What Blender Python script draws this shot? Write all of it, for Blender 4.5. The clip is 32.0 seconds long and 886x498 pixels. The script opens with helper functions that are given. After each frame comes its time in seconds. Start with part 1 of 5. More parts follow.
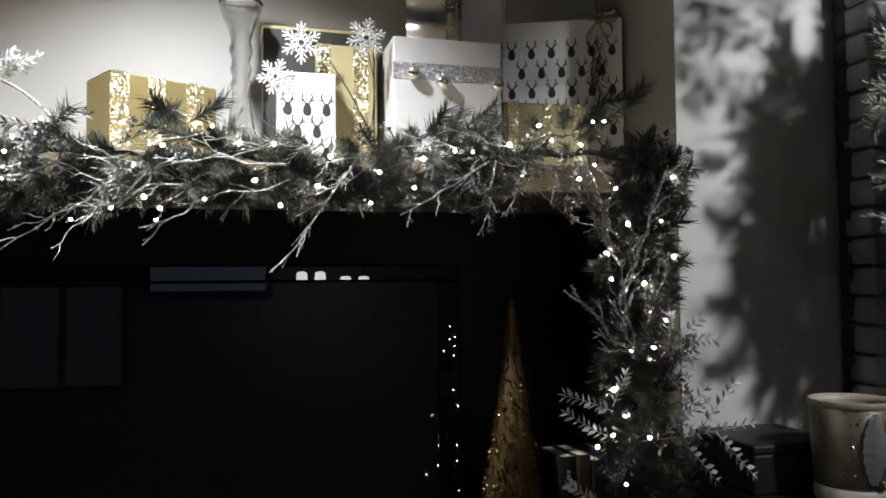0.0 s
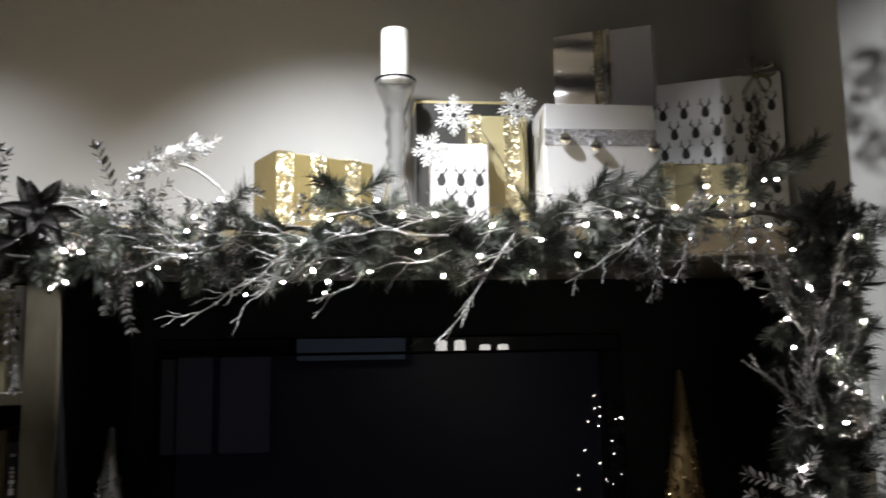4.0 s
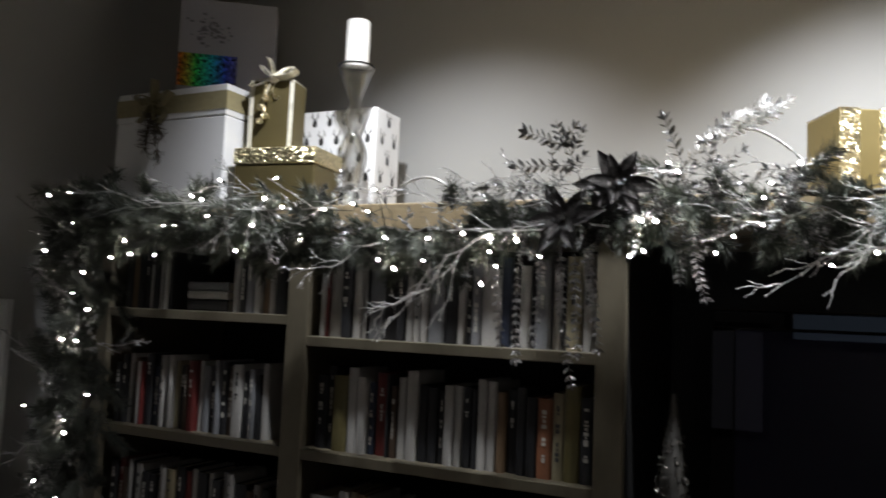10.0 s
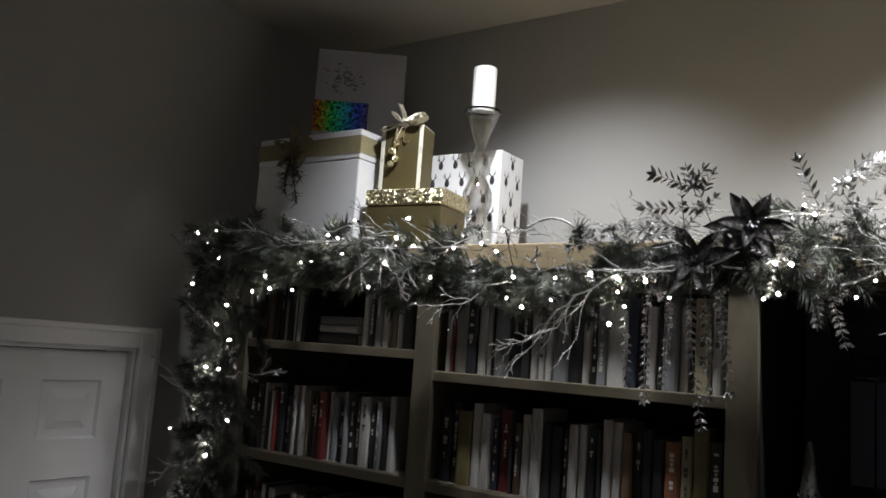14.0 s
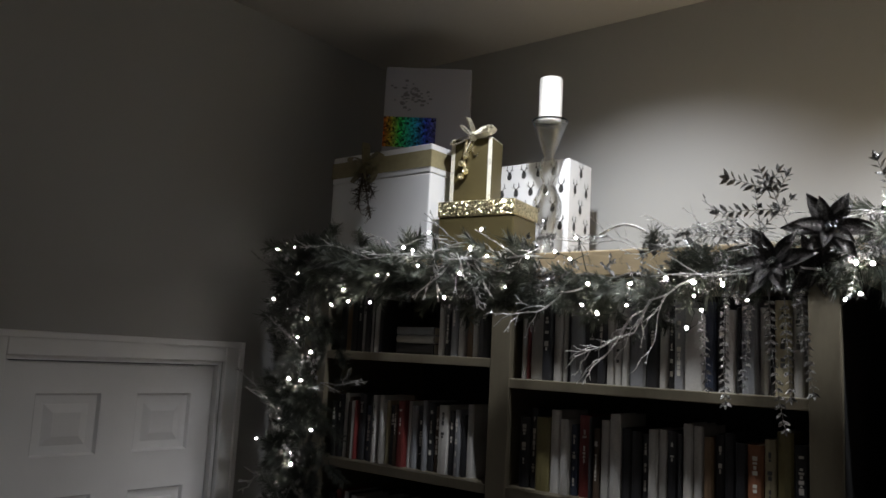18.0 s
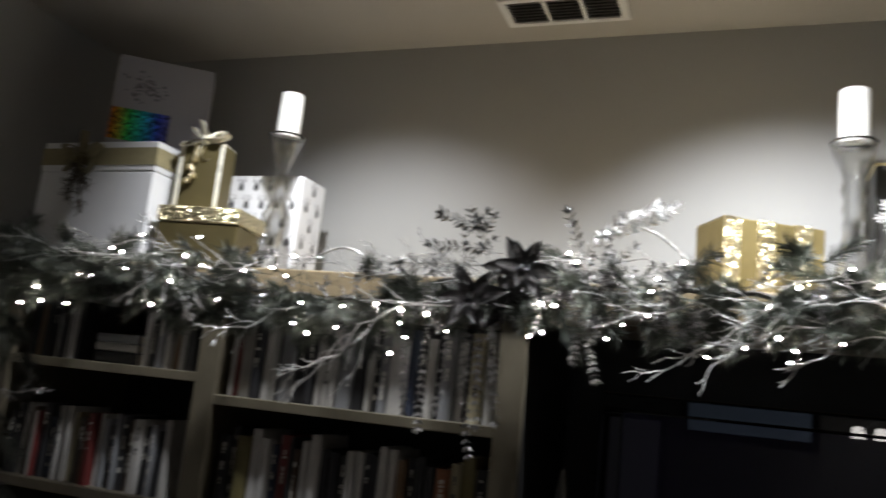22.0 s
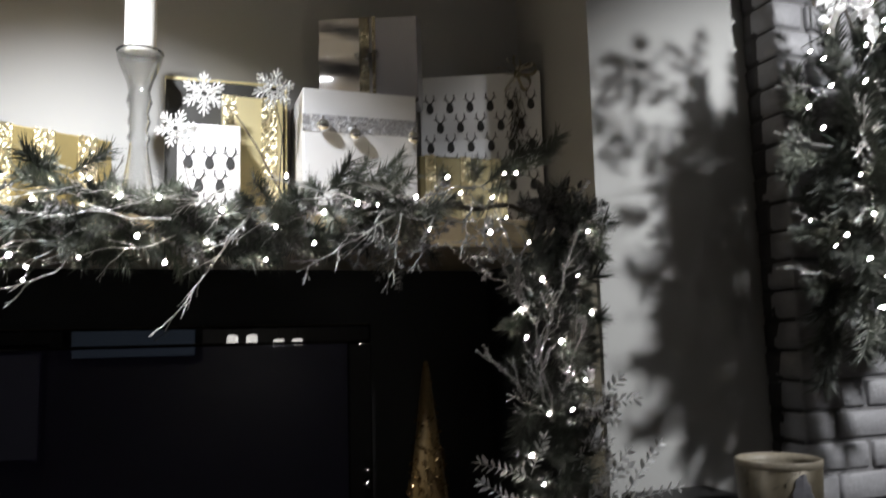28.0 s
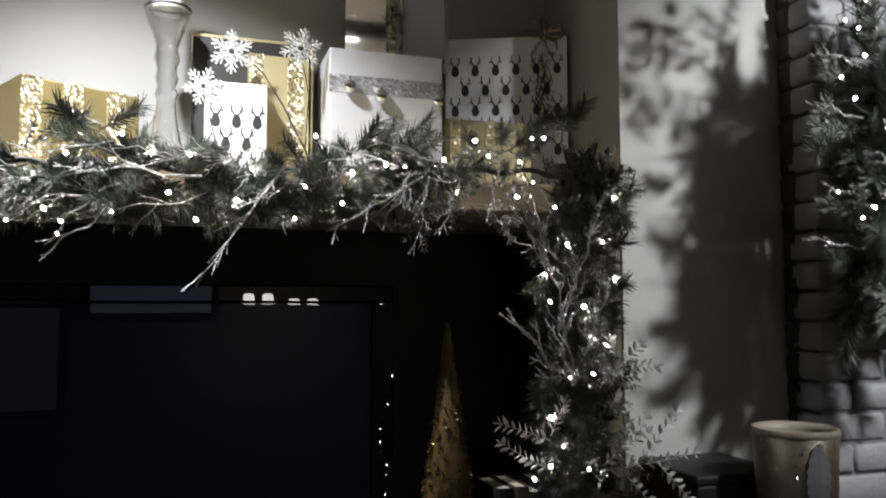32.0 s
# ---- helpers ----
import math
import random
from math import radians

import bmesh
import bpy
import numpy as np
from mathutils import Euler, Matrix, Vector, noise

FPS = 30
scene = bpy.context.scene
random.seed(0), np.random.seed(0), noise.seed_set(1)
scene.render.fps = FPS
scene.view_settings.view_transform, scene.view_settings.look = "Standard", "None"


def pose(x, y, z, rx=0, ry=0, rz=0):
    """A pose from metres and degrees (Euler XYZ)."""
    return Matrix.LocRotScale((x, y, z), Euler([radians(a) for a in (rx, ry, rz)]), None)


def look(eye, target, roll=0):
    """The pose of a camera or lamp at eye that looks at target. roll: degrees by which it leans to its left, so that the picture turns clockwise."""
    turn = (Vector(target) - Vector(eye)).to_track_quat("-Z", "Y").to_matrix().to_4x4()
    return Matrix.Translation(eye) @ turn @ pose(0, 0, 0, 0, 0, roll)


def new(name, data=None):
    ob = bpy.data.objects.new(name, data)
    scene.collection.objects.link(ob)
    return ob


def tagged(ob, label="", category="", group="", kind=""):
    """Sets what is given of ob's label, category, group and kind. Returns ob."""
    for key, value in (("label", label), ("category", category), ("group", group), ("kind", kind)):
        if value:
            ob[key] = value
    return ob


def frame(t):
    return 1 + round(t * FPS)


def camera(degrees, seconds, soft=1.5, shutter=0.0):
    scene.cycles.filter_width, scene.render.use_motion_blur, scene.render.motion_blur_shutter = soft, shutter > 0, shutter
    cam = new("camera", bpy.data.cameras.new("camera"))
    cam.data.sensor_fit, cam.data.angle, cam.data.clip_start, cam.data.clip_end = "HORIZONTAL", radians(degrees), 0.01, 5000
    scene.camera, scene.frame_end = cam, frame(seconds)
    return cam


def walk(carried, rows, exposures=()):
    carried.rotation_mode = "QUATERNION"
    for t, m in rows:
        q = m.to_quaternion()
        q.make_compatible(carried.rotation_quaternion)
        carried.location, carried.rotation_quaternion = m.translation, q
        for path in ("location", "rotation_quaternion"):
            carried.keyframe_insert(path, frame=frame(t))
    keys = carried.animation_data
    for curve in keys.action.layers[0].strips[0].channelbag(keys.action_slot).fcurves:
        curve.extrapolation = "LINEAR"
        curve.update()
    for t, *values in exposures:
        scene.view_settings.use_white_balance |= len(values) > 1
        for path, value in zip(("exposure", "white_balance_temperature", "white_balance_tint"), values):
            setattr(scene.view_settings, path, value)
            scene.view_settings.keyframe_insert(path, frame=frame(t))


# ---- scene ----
cam = camera(58.1, 32.0, 1.6, 0.8)
PATH = [
    (0, (0.044, 0.249, 2.105), (0.574, 2.176, 2.192), -0.5),
    (0.5, (0.039, 0.25, 2.103), (0.547, 2.183, 2.191), -0.2),
    (1, (0.031, 0.239, 2.114), (0.522, 2.173, 2.249), 0.5),
    (1.5, (0.025, 0.233, 2.116), (0.491, 2.168, 2.312), 0.9),
    (2, (0.028, 0.241, 2.118), (0.478, 2.177, 2.339), 1.3),
    (2.5, (0.026, 0.261, 2.123), (0.444, 2.198, 2.395), 1.1),
    (4.5, (-0.031, 0.292, 2.111), (0.055, 2.275, 2.358), -0.6),
    (5, (-0.046, 0.295, 2.113), (-0.097, 2.282, 2.335), 0.5),
    (5.5, (-0.057, 0.304, 2.112), (-0.187, 2.289, 2.319), 0.9),
    (6, (-0.074, 0.318, 2.109), (-0.271, 2.298, 2.307), 1.1),
    (6.5, (-0.084, 0.318, 2.111), (-0.356, 2.29, 2.3), 1.1),
    (7, (-0.104, 0.318, 2.106), (-0.448, 2.28, 2.283), 0.9),
    (7.5, (-0.124, 0.32, 2.106), (-0.538, 2.269, 2.279), 1.3),
    (8, (-0.141, 0.316, 2.111), (-0.634, 2.246, 2.284), 1.4),
    (8.5, (-0.159, 0.317, 2.106), (-0.782, 2.209, 2.28), 1.1),
    (9, (-0.173, 0.317, 2.109), (-0.883, 2.179, 2.28), 1.7),
    (9.5, (-0.192, 0.319, 2.109), (-0.981, 2.15, 2.27), 1.6),
    (10, (-0.215, 0.295, 2.108), (-1.107, 2.077, 2.28), 2.5),
    (10.5, (-0.229, 0.278, 2.108), (-1.194, 2.018, 2.307), 3.4),
    (11, (-0.239, 0.265, 2.106), (-1.275, 1.963, 2.315), 4.0),
    (11.5, (-0.245, 0.252, 2.107), (-1.307, 1.935, 2.31), 4.1),
    (12, (-0.249, 0.255, 2.104), (-1.342, 1.917, 2.306), 4.9),
    (12.5, (-0.251, 0.254, 2.097), (-1.377, 1.896, 2.286), 4.2),
    (13, (-0.239, 0.241, 2.102), (-1.362, 1.883, 2.309), 3.9),
    (13.5, (-0.231, 0.23, 2.102), (-1.36, 1.863, 2.347), 4.0),
    (15.5, (-0.227, 0.219, 2.085), (-1.325, 1.871, 2.345), 4.4),
    (16, (-0.226, 0.221, 2.095), (-1.377, 1.849, 2.255), 1.4),
    (16.5, (-0.23, 0.209, 2.094), (-1.338, 1.873, 2.131), 1.1),
    (17, (-0.234, 0.181, 2.091), (-1.5, 1.727, 2.175), 2.6),
    (17.5, (-0.225, 0.183, 2.094), (-1.491, 1.71, 2.35), 3.5),
    (18, (-0.226, 0.169, 2.093), (-1.473, 1.709, 2.362), 3.0),
    (18.5, (-0.229, 0.163, 2.089), (-1.488, 1.695, 2.348), 2.7),
    (19, (-0.228, 0.165, 2.089), (-1.494, 1.681, 2.402), 2.5),
    (19.5, (-0.226, 0.168, 2.091), (-1.493, 1.686, 2.396), 2.8),
    (20, (-0.221, 0.18, 2.09), (-1.453, 1.728, 2.382), 3.7),
    (20.5, (-0.208, 0.179, 2.092), (-1.347, 1.794, 2.402), 3.6),
    (21, (-0.19, 0.188, 2.095), (-1.196, 1.887, 2.414), 4.1),
    (21.5, (-0.183, 0.194, 2.095), (-1.104, 1.94, 2.419), 5.7),
    (22, (-0.168, 0.208, 2.097), (-0.873, 2.043, 2.464), 6.1),
    (22.5, (-0.153, 0.216, 2.103), (-0.745, 2.091, 2.468), 4.5),
    (23, (-0.145, 0.22, 2.101), (-0.606, 2.135, 2.452), 4.6),
    (23.5, (-0.124, 0.232, 2.102), (-0.423, 2.167, 2.511), 4.1),
    (24, (-0.116, 0.257, 2.086), (-0.318, 2.215, 2.441), 3.9),
    (24.5, (-0.099, 0.268, 2.098), (-0.216, 2.236, 2.439), 4.0),
    (25, (-0.086, 0.298, 2.111), (0.05, 2.272, 2.401), 2.0),
    (25.5, (-0.052, 0.343, 2.101), (0.317, 2.301, 2.278), 0.7),
    (27.5, (0.131, 0.334, 2.106), (0.69, 2.249, 2.256), -0.1),
    (28, (0.151, 0.318, 2.104), (0.808, 2.192, 2.339), -1.5),
    (28.5, (0.153, 0.29, 2.111), (0.837, 2.147, 2.399), -0.9),
    (29, (0.147, 0.274, 2.106), (0.798, 2.138, 2.428), -0.1),
    (29.5, (0.151, 0.272, 2.089), (0.778, 2.141, 2.423), 0.1),
    (30, (0.16, 0.266, 2.1), (0.829, 2.126, 2.403), 0.4),
    (30.5, (0.162, 0.272, 2.099), (0.856, 2.128, 2.375), 0.6),
    (31, (0.151, 0.286, 2.097), (0.821, 2.149, 2.386), 1.5),
    (31.5, (0.142, 0.301, 2.097), (0.735, 2.198, 2.322), 0.9),
    (32, (0.122, 0.318, 2.101), (0.751, 2.211, 2.247), -0.1),
]
walk(cam, [(t, look(eye, target, roll)) for t, eye, target, roll in PATH], ((0, 0.25), (2.5, 0.2), (6, 0.14), (10, 0.08), (13, 0.0), (19.5, 0.0), (22, 0.16), (24, 0.17), (28, 0.23), (32, 0.28)))

# ---- world and light ----
world = bpy.data.worlds.new("night")
world.use_nodes = True
world.node_tree.nodes["Background"].inputs[0].default_value = (0.02, 0.025, 0.035, 1)
world.node_tree.nodes["Background"].inputs[1].default_value = 0.3
scene.world = world


def lamp(name, kind, place, target, watts, size, colour=(1, 0.99, 0.97), cone=90, blend=1.0):
    data = bpy.data.lights.new(name, kind)
    data.energy, data.color = watts, colour
    data.shadow_soft_size = size
    if kind == "SPOT":
        data.spot_size, data.spot_blend = radians(cone), blend
    ob = new(name, data)
    ob.matrix_world = look(place, target)
    return ob


CEIL = 3.29
COOL = (0.925, 0.95, 1.0)
lamp("downlight_lamp_a", "SPOT", (-1.22, 1.76, CEIL - 0.03), (-1.27, 2.26, 2.0), 88, 0.035, COOL, cone=104)
lamp("downlight_lamp_b", "SPOT", (-0.15, 1.80, CEIL - 0.03), (-0.05, 2.22, 2.15), 150, 0.035, COOL, cone=106)
lamp("downlight_lamp_c", "SPOT", (2.12, 0.45, CEIL - 0.03), (1.84, 2.15, 2.36), 215, 0.045, (0.96, 0.975, 1.0), cone=56, blend=0.7)
# added fill spot that brightens the white door; no known fixture
lamp("door_fill_spot", "SPOT", (0.60, 1.30, CEIL - 0.03), (-2.5, 1.5, 0.7), 66, 0.05, (0.94, 0.955, 1.0), cone=44)

# ---- materials ----


def mat(name, colour, rough=0.6, metal=0.0, vary=0.15, scale=8.0, bump=0.0, bump_scale=60.0, spec=0.5, grain=(1, 1, 1), fine=0.0):
    """A node material: colour broken up by noise at two scales, fine relief, varied roughness."""
    m = bpy.data.materials.new(name)
    m.use_nodes = True
    nt = m.node_tree
    b = nt.nodes["Principled BSDF"]
    b.inputs["Metallic"].default_value = metal
    b.inputs["Specular IOR Level"].default_value = spec
    co = nt.nodes.new("ShaderNodeTexCoord")
    mp = nt.nodes.new("ShaderNodeMapping")
    mp.inputs["Scale"].default_value = grain
    nt.links.new(co.outputs["Object"], mp.inputs["Vector"])
    n1 = nt.nodes.new("ShaderNodeTexNoise")
    n1.inputs["Scale"].default_value, n1.inputs["Detail"].default_value = scale, 6
    n2 = nt.nodes.new("ShaderNodeTexNoise")
    n2.inputs["Scale"].default_value, n2.inputs["Detail"].default_value = bump_scale, 3
    nt.links.new(mp.outputs[0], n1.inputs["Vector"])
    nt.links.new(mp.outputs[0], n2.inputs["Vector"])
    ramp = nt.nodes.new("ShaderNodeMix")
    ramp.data_type = "RGBA"
    lo = [c * (1 - vary) for c in colour]
    hi = [min(1, c * (1 + vary)) for c in colour]
    ramp.inputs[6].default_value, ramp.inputs[7].default_value = (*lo, 1), (*hi, 1)
    nt.links.new(n1.outputs["Fac"], ramp.inputs[0])
    out = ramp.outputs[2]
    if fine:
        mx = nt.nodes.new("ShaderNodeMix")
        mx.data_type, mx.blend_type = "RGBA", "MULTIPLY"
        mx.inputs[0].default_value = fine
        nt.links.new(out, mx.inputs[6])
        nt.links.new(n2.outputs["Fac"], mx.inputs[7])
        out = mx.outputs[2]
    nt.links.new(out, b.inputs["Base Color"])
    mr = nt.nodes.new("ShaderNodeMapRange")
    mr.inputs[3].default_value, mr.inputs[4].default_value = rough * 0.8, min(1, rough * 1.2)
    nt.links.new(n1.outputs["Fac"], mr.inputs[0])
    nt.links.new(mr.outputs[0], b.inputs["Roughness"])
    if bump:
        bp = nt.nodes.new("ShaderNodeBump")
        bp.inputs["Strength"].default_value, bp.inputs["Distance"].default_value = bump, 0.004
        nt.links.new(n2.outputs["Fac"], bp.inputs["Height"])
        nt.links.new(bp.outputs[0], b.inputs["Normal"])
    return m


def glitter(name, colour, cells=900.0, rough=0.22, metal=1.0, spark=0.9, dark=0.25):
    """Glitter: tiny cells, each tilted its own way and of its own brightness."""
    m = bpy.data.materials.new(name)
    m.use_nodes = True
    nt = m.node_tree
    b = nt.nodes["Principled BSDF"]
    b.inputs["Metallic"].default_value, b.inputs["Roughness"].default_value = metal, rough
    co = nt.nodes.new("ShaderNodeTexCoord")
    v = nt.nodes.new("ShaderNodeTexVoronoi")
    v.inputs["Scale"].default_value = cells
    nt.links.new(co.outputs["Object"], v.inputs["Vector"])
    geo = nt.nodes.new("ShaderNodeNewGeometry")
    sub = nt.nodes.new("ShaderNodeVectorMath")
    sub.operation = "SUBTRACT"
    sub.inputs[1].default_value = (0.5, 0.5, 0.5)
    nt.links.new(v.outputs["Color"], sub.inputs[0])
    sc = nt.nodes.new("ShaderNodeVectorMath")
    sc.operation = "SCALE"
    sc.inputs["Scale"].default_value = spark * 2
    nt.links.new(sub.outputs[0], sc.inputs[0])
    add = nt.nodes.new("ShaderNodeVectorMath")
    nt.links.new(geo.outputs["Normal"], add.inputs[0])
    nt.links.new(sc.outputs[0], add.inputs[1])
    nm = nt.nodes.new("ShaderNodeVectorMath")
    nm.operation = "NORMALIZE"
    nt.links.new(add.outputs[0], nm.inputs[0])
    nt.links.new(nm.outputs[0], b.inputs["Normal"])
    sep = nt.nodes.new("ShaderNodeSeparateColor")
    nt.links.new(v.outputs["Color"], sep.inputs[0])
    mx = nt.nodes.new("ShaderNodeMix")
    mx.data_type = "RGBA"
    mx.inputs[6].default_value = (*[c * dark for c in colour], 1)
    mx.inputs[7].default_value = (*colour, 1)
    nt.links.new(sep.outputs[1], mx.inputs[0])
    nt.links.new(mx.outputs[2], b.inputs["Base Color"])
    return m


def glass(name, colour=(1, 1, 1), rough=0.02):
    m = bpy.data.materials.new(name)
    m.use_nodes = True
    b = m.node_tree.nodes["Principled BSDF"]
    b.inputs["Base Color"].default_value = (*colour, 1)
    b.inputs["Transmission Weight"].default_value = 1
    b.inputs["Roughness"].default_value, b.inputs["IOR"].default_value = rough, 1.48
    return m


# Near-black copy of the white brick: the shade on the chimney's west side.
SHADEBRICK = mat("shaded_side_brick", (0.035, 0.033, 0.034), 0.8, vary=0.3, scale=20, bump=0.6, bump_scale=55)


def glow(name, colour, strength):
    m = bpy.data.materials.new(name)
    m.use_nodes = True
    b = m.node_tree.nodes["Principled BSDF"]
    b.inputs["Base Color"].default_value = (*colour, 1)
    b.inputs["Emission Color"].default_value = (*colour, 1)
    b.inputs["Emission Strength"].default_value = strength
    return m


PAINT = mat("wall_paint", (0.36, 0.357, 0.345), 0.75, vary=0.05, scale=2.5, bump=0.12, bump_scale=220)
CEILING = mat("ceiling_paint", (0.46, 0.44, 0.41), 0.85, vary=0.05, scale=3, bump=0.2, bump_scale=120)
TRIM = mat("white_trim_paint", (0.74, 0.74, 0.74), 0.4, vary=0.06, scale=6, bump=0.05, bump_scale=90)
FLOOR = mat("floor_boards", (0.16, 0.10, 0.06), 0.45, vary=0.35, scale=5, bump=0.2, grain=(1, 8, 1))
WOOD = mat("taupe_shelf_paint", (0.15, 0.13, 0.09), 0.42, vary=0.18, scale=7, bump=0.12, bump_scale=110, grain=(1, 1, 0.25), fine=0.25)
BOARD = mat("pale_oak_board", (0.42, 0.33, 0.2), 0.4, vary=0.22, scale=9, bump=0.12, bump_scale=90, grain=(0.2, 1, 3), fine=0.25)
# DARK is for black parts, and stands in for shade inside the bays.
DARK = mat("black_and_unlit_panel", (0.011, 0.0105, 0.0105), 0.55, vary=0.3, scale=9, bump=0.1)
TVBLACK = mat("gloss_black_plastic", (0.004, 0.004, 0.005), 0.008, vary=0.2, scale=20)
SCREEN = mat("dark_screen_glass", (0.016, 0.016, 0.032), 0.008, vary=0.1, scale=4)
BRICK = mat("white_painted_brick", (0.27, 0.266, 0.277), 0.6, vary=0.12, scale=14, bump=0.6, bump_scale=55, fine=0.2)
MORTAR = mat("painted_mortar", (0.14, 0.137, 0.14), 0.8, vary=0.2, scale=25, bump=0.5, bump_scale=90)
PAPER = mat("white_gift_paper", (0.78, 0.78, 0.79), 0.42, vary=0.05, scale=9, bump=0.06, bump_scale=30)
GREYPAPER = mat("pearl_grey_paper", (0.39, 0.39, 0.44), 0.3, metal=0.2, vary=0.06, scale=9, bump=0.06, bump_scale=30)
PRINT = mat("black_print", (0.03, 0.03, 0.03), 0.5, vary=0.2, scale=40)
GOLD = mat("matt_gold_paper", (0.31, 0.245, 0.105), 0.42, metal=0.6, vary=0.12, scale=12, bump=0.08, bump_scale=40)
# Darker copy of GOLD for gifts whose fronts lie in shade.
SHADEGOLD = mat("shaded_gold_paper", (0.13, 0.105, 0.045), 0.48, metal=0.5, vary=0.12, scale=12, bump=0.08, bump_scale=40)
GOLDLIGHT = mat("pale_gold_foil", (0.85, 0.74, 0.42), 0.3, metal=0.6, vary=0.08, scale=12)
GOLDGLIT = glitter("gold_glitter", (1.0, 0.88, 0.56), 300, rough=0.34, dark=0.4, spark=0.6)
SILVGLIT = glitter("silver_glitter", (0.9, 0.9, 0.92), 260, dark=0.2)
SILVER = mat("silver_foil", (0.93, 0.93, 0.95), 0.14, metal=1, vary=0.06, scale=14, bump=0.25, bump_scale=14)
BALL = mat("mirror_silver_ball", (0.9, 0.9, 0.9), 0.06, metal=1, vary=0.03)
WAX = mat("ivory_wax", (0.9, 0.88, 0.83), 0.45, vary=0.04, scale=10)
GLASS = glass("clear_glass", (0.97, 0.98, 0.98))

# ---- mesh helpers ----


def part(name, bm, material, parent=None, label="", smooth=False):
    me = bpy.data.meshes.new(name)
    bm.to_mesh(me)
    bm.free()
    if smooth:
        me.shade_smooth()
    me.materials.append(material)
    ob = new(name, me)
    if parent:
        ob.parent = parent
    if label:
        ob["label"] = label
    return ob


def thing(name, place, label, category, group="", rz=0):
    ob = new(name)
    ob.empty_display_size = 0.05
    ob.matrix_basis = pose(*place, 0, 0, rz)
    return tagged(ob, label, category, group)


def box(x0, x1, y0, y1, z0, z1, bevel=0.0, bm=None, segs=2):
    bm = bm or bmesh.new()
    made = bmesh.ops.create_cube(bm, size=1)["verts"]
    bmesh.ops.transform(bm, verts=made, matrix=Matrix.Translation(((x0 + x1) / 2, (y0 + y1) / 2, (z0 + z1) / 2)) @ Matrix.Diagonal((x1 - x0, y1 - y0, z1 - z0, 1)))
    if bevel:
        edges = list({e for v in made for e in v.link_edges})
        bmesh.ops.bevel(bm, geom=edges, offset=bevel, segments=segs, affect="EDGES", profile=0.5)
    return bm


def lathe(profile, n=32, bm=None, at=(0, 0, 0)):
    """A turned solid from (radius, height) pairs."""
    bm = bm or bmesh.new()
    rings = []
    for r, z in profile:
        rings.append([bm.verts.new((at[0] + r * math.cos(2 * math.pi * i / n), at[1] + r * math.sin(2 * math.pi * i / n), at[2] + z)) for i in range(n)])
    for a, b in zip(rings, rings[1:]):
        for i in range(n):
            bm.faces.new((a[i], a[(i + 1) % n], b[(i + 1) % n], b[i]))
    if profile[0][0] > 1e-6:
        bm.faces.new(rings[0][::-1])
    if profile[-1][0] > 1e-6:
        bm.faces.new(rings[-1])
    return bm


def tube(points, radius, n=6, bm=None, taper=1.0):
    """A round rod along points."""
    bm = bm or bmesh.new()
    pts = [Vector(p) for p in points]
    rings = []
    for i, p in enumerate(pts):
        d = (pts[min(i + 1, len(pts) - 1)] - pts[max(i - 1, 0)]).normalized()
        u = d.orthogonal().normalized()
        v = d.cross(u)
        r = radius * (1 + (taper - 1) * i / max(1, len(pts) - 1))
        rings.append([bm.verts.new(p + r * (math.cos(2 * math.pi * k / n) * u + math.sin(2 * math.pi * k / n) * v)) for k in range(n)])
    for a, b in zip(rings, rings[1:]):
        for k in range(n):
            bm.faces.new((a[k], a[(k + 1) % n], b[(k + 1) % n], b[k]))
    bm.faces.new(rings[0][::-1])
    bm.faces.new(rings[-1])
    return bm


def structure(name, bm, material, label, category):
    return tagged(part(name, bm, material), label, category, kind="structure")


# ---- the room ----
TOP = 2.385      # top of the shelf unit
FRONT = 2.0      # its front
LEFT, BACK, RIGHT = -2.5, 2.6, 3.9
structure("floor", box(LEFT - 0.2, RIGHT + 0.2, -3.4, BACK + 0.2, -0.1, 0), FLOOR, "dark wooden floor boards", "floor")
structure("ceiling", box(LEFT - 0.2, RIGHT + 0.2, -3.4, BACK + 0.2, CEIL, CEIL + 0.12), CEILING, "plain off-white painted ceiling", "ceiling")
structure("wall_north", box(LEFT - 0.15, 1.226, BACK, BACK + 0.15, 0, CEIL), PAINT, "warm grey painted wall behind the shelves", "wall")
structure("wall_north_east", box(1.226, RIGHT, 2.15, BACK + 0.15, 0, CEIL), PAINT, "grey painted wall between shelves and chimney", "wall")
structure("wall_east", box(RIGHT, RIGHT + 0.15, -3.2, BACK + 0.15, 0, CEIL), PAINT, "plain grey painted side wall", "wall")
structure("wall_south", box(LEFT - 0.15, RIGHT + 0.15, -3.35, -3.2, 0, CEIL), PAINT, "plain grey painted wall", "wall")

DOOR0, DOOR1, HEAD = 1.125, 1.83, 2.04
bm = box(LEFT - 0.15, LEFT, -3.2, DOOR0, 0, CEIL)
box(LEFT - 0.15, LEFT, DOOR1, BACK, 0, CEIL, bm=bm)
box(LEFT - 0.15, LEFT, DOOR0, DOOR1, HEAD, CEIL, bm=bm)
structure("wall_west", bm, PAINT, "warm grey painted wall with a door", "wall")

# ---- door, casing, ceiling vent, chimney ----
bm = box(LEFT - 0.002, LEFT + 0.018, DOOR1, DOOR1 + 0.07, 0, HEAD + 0.068, 0.004)
box(LEFT - 0.002, LEFT + 0.018, DOOR0 - 0.07, DOOR0, 0, HEAD + 0.068, 0.004, bm=bm)
box(LEFT - 0.002, LEFT + 0.017, DOOR0, DOOR1, HEAD, HEAD + 0.068, 0.004, bm=bm)
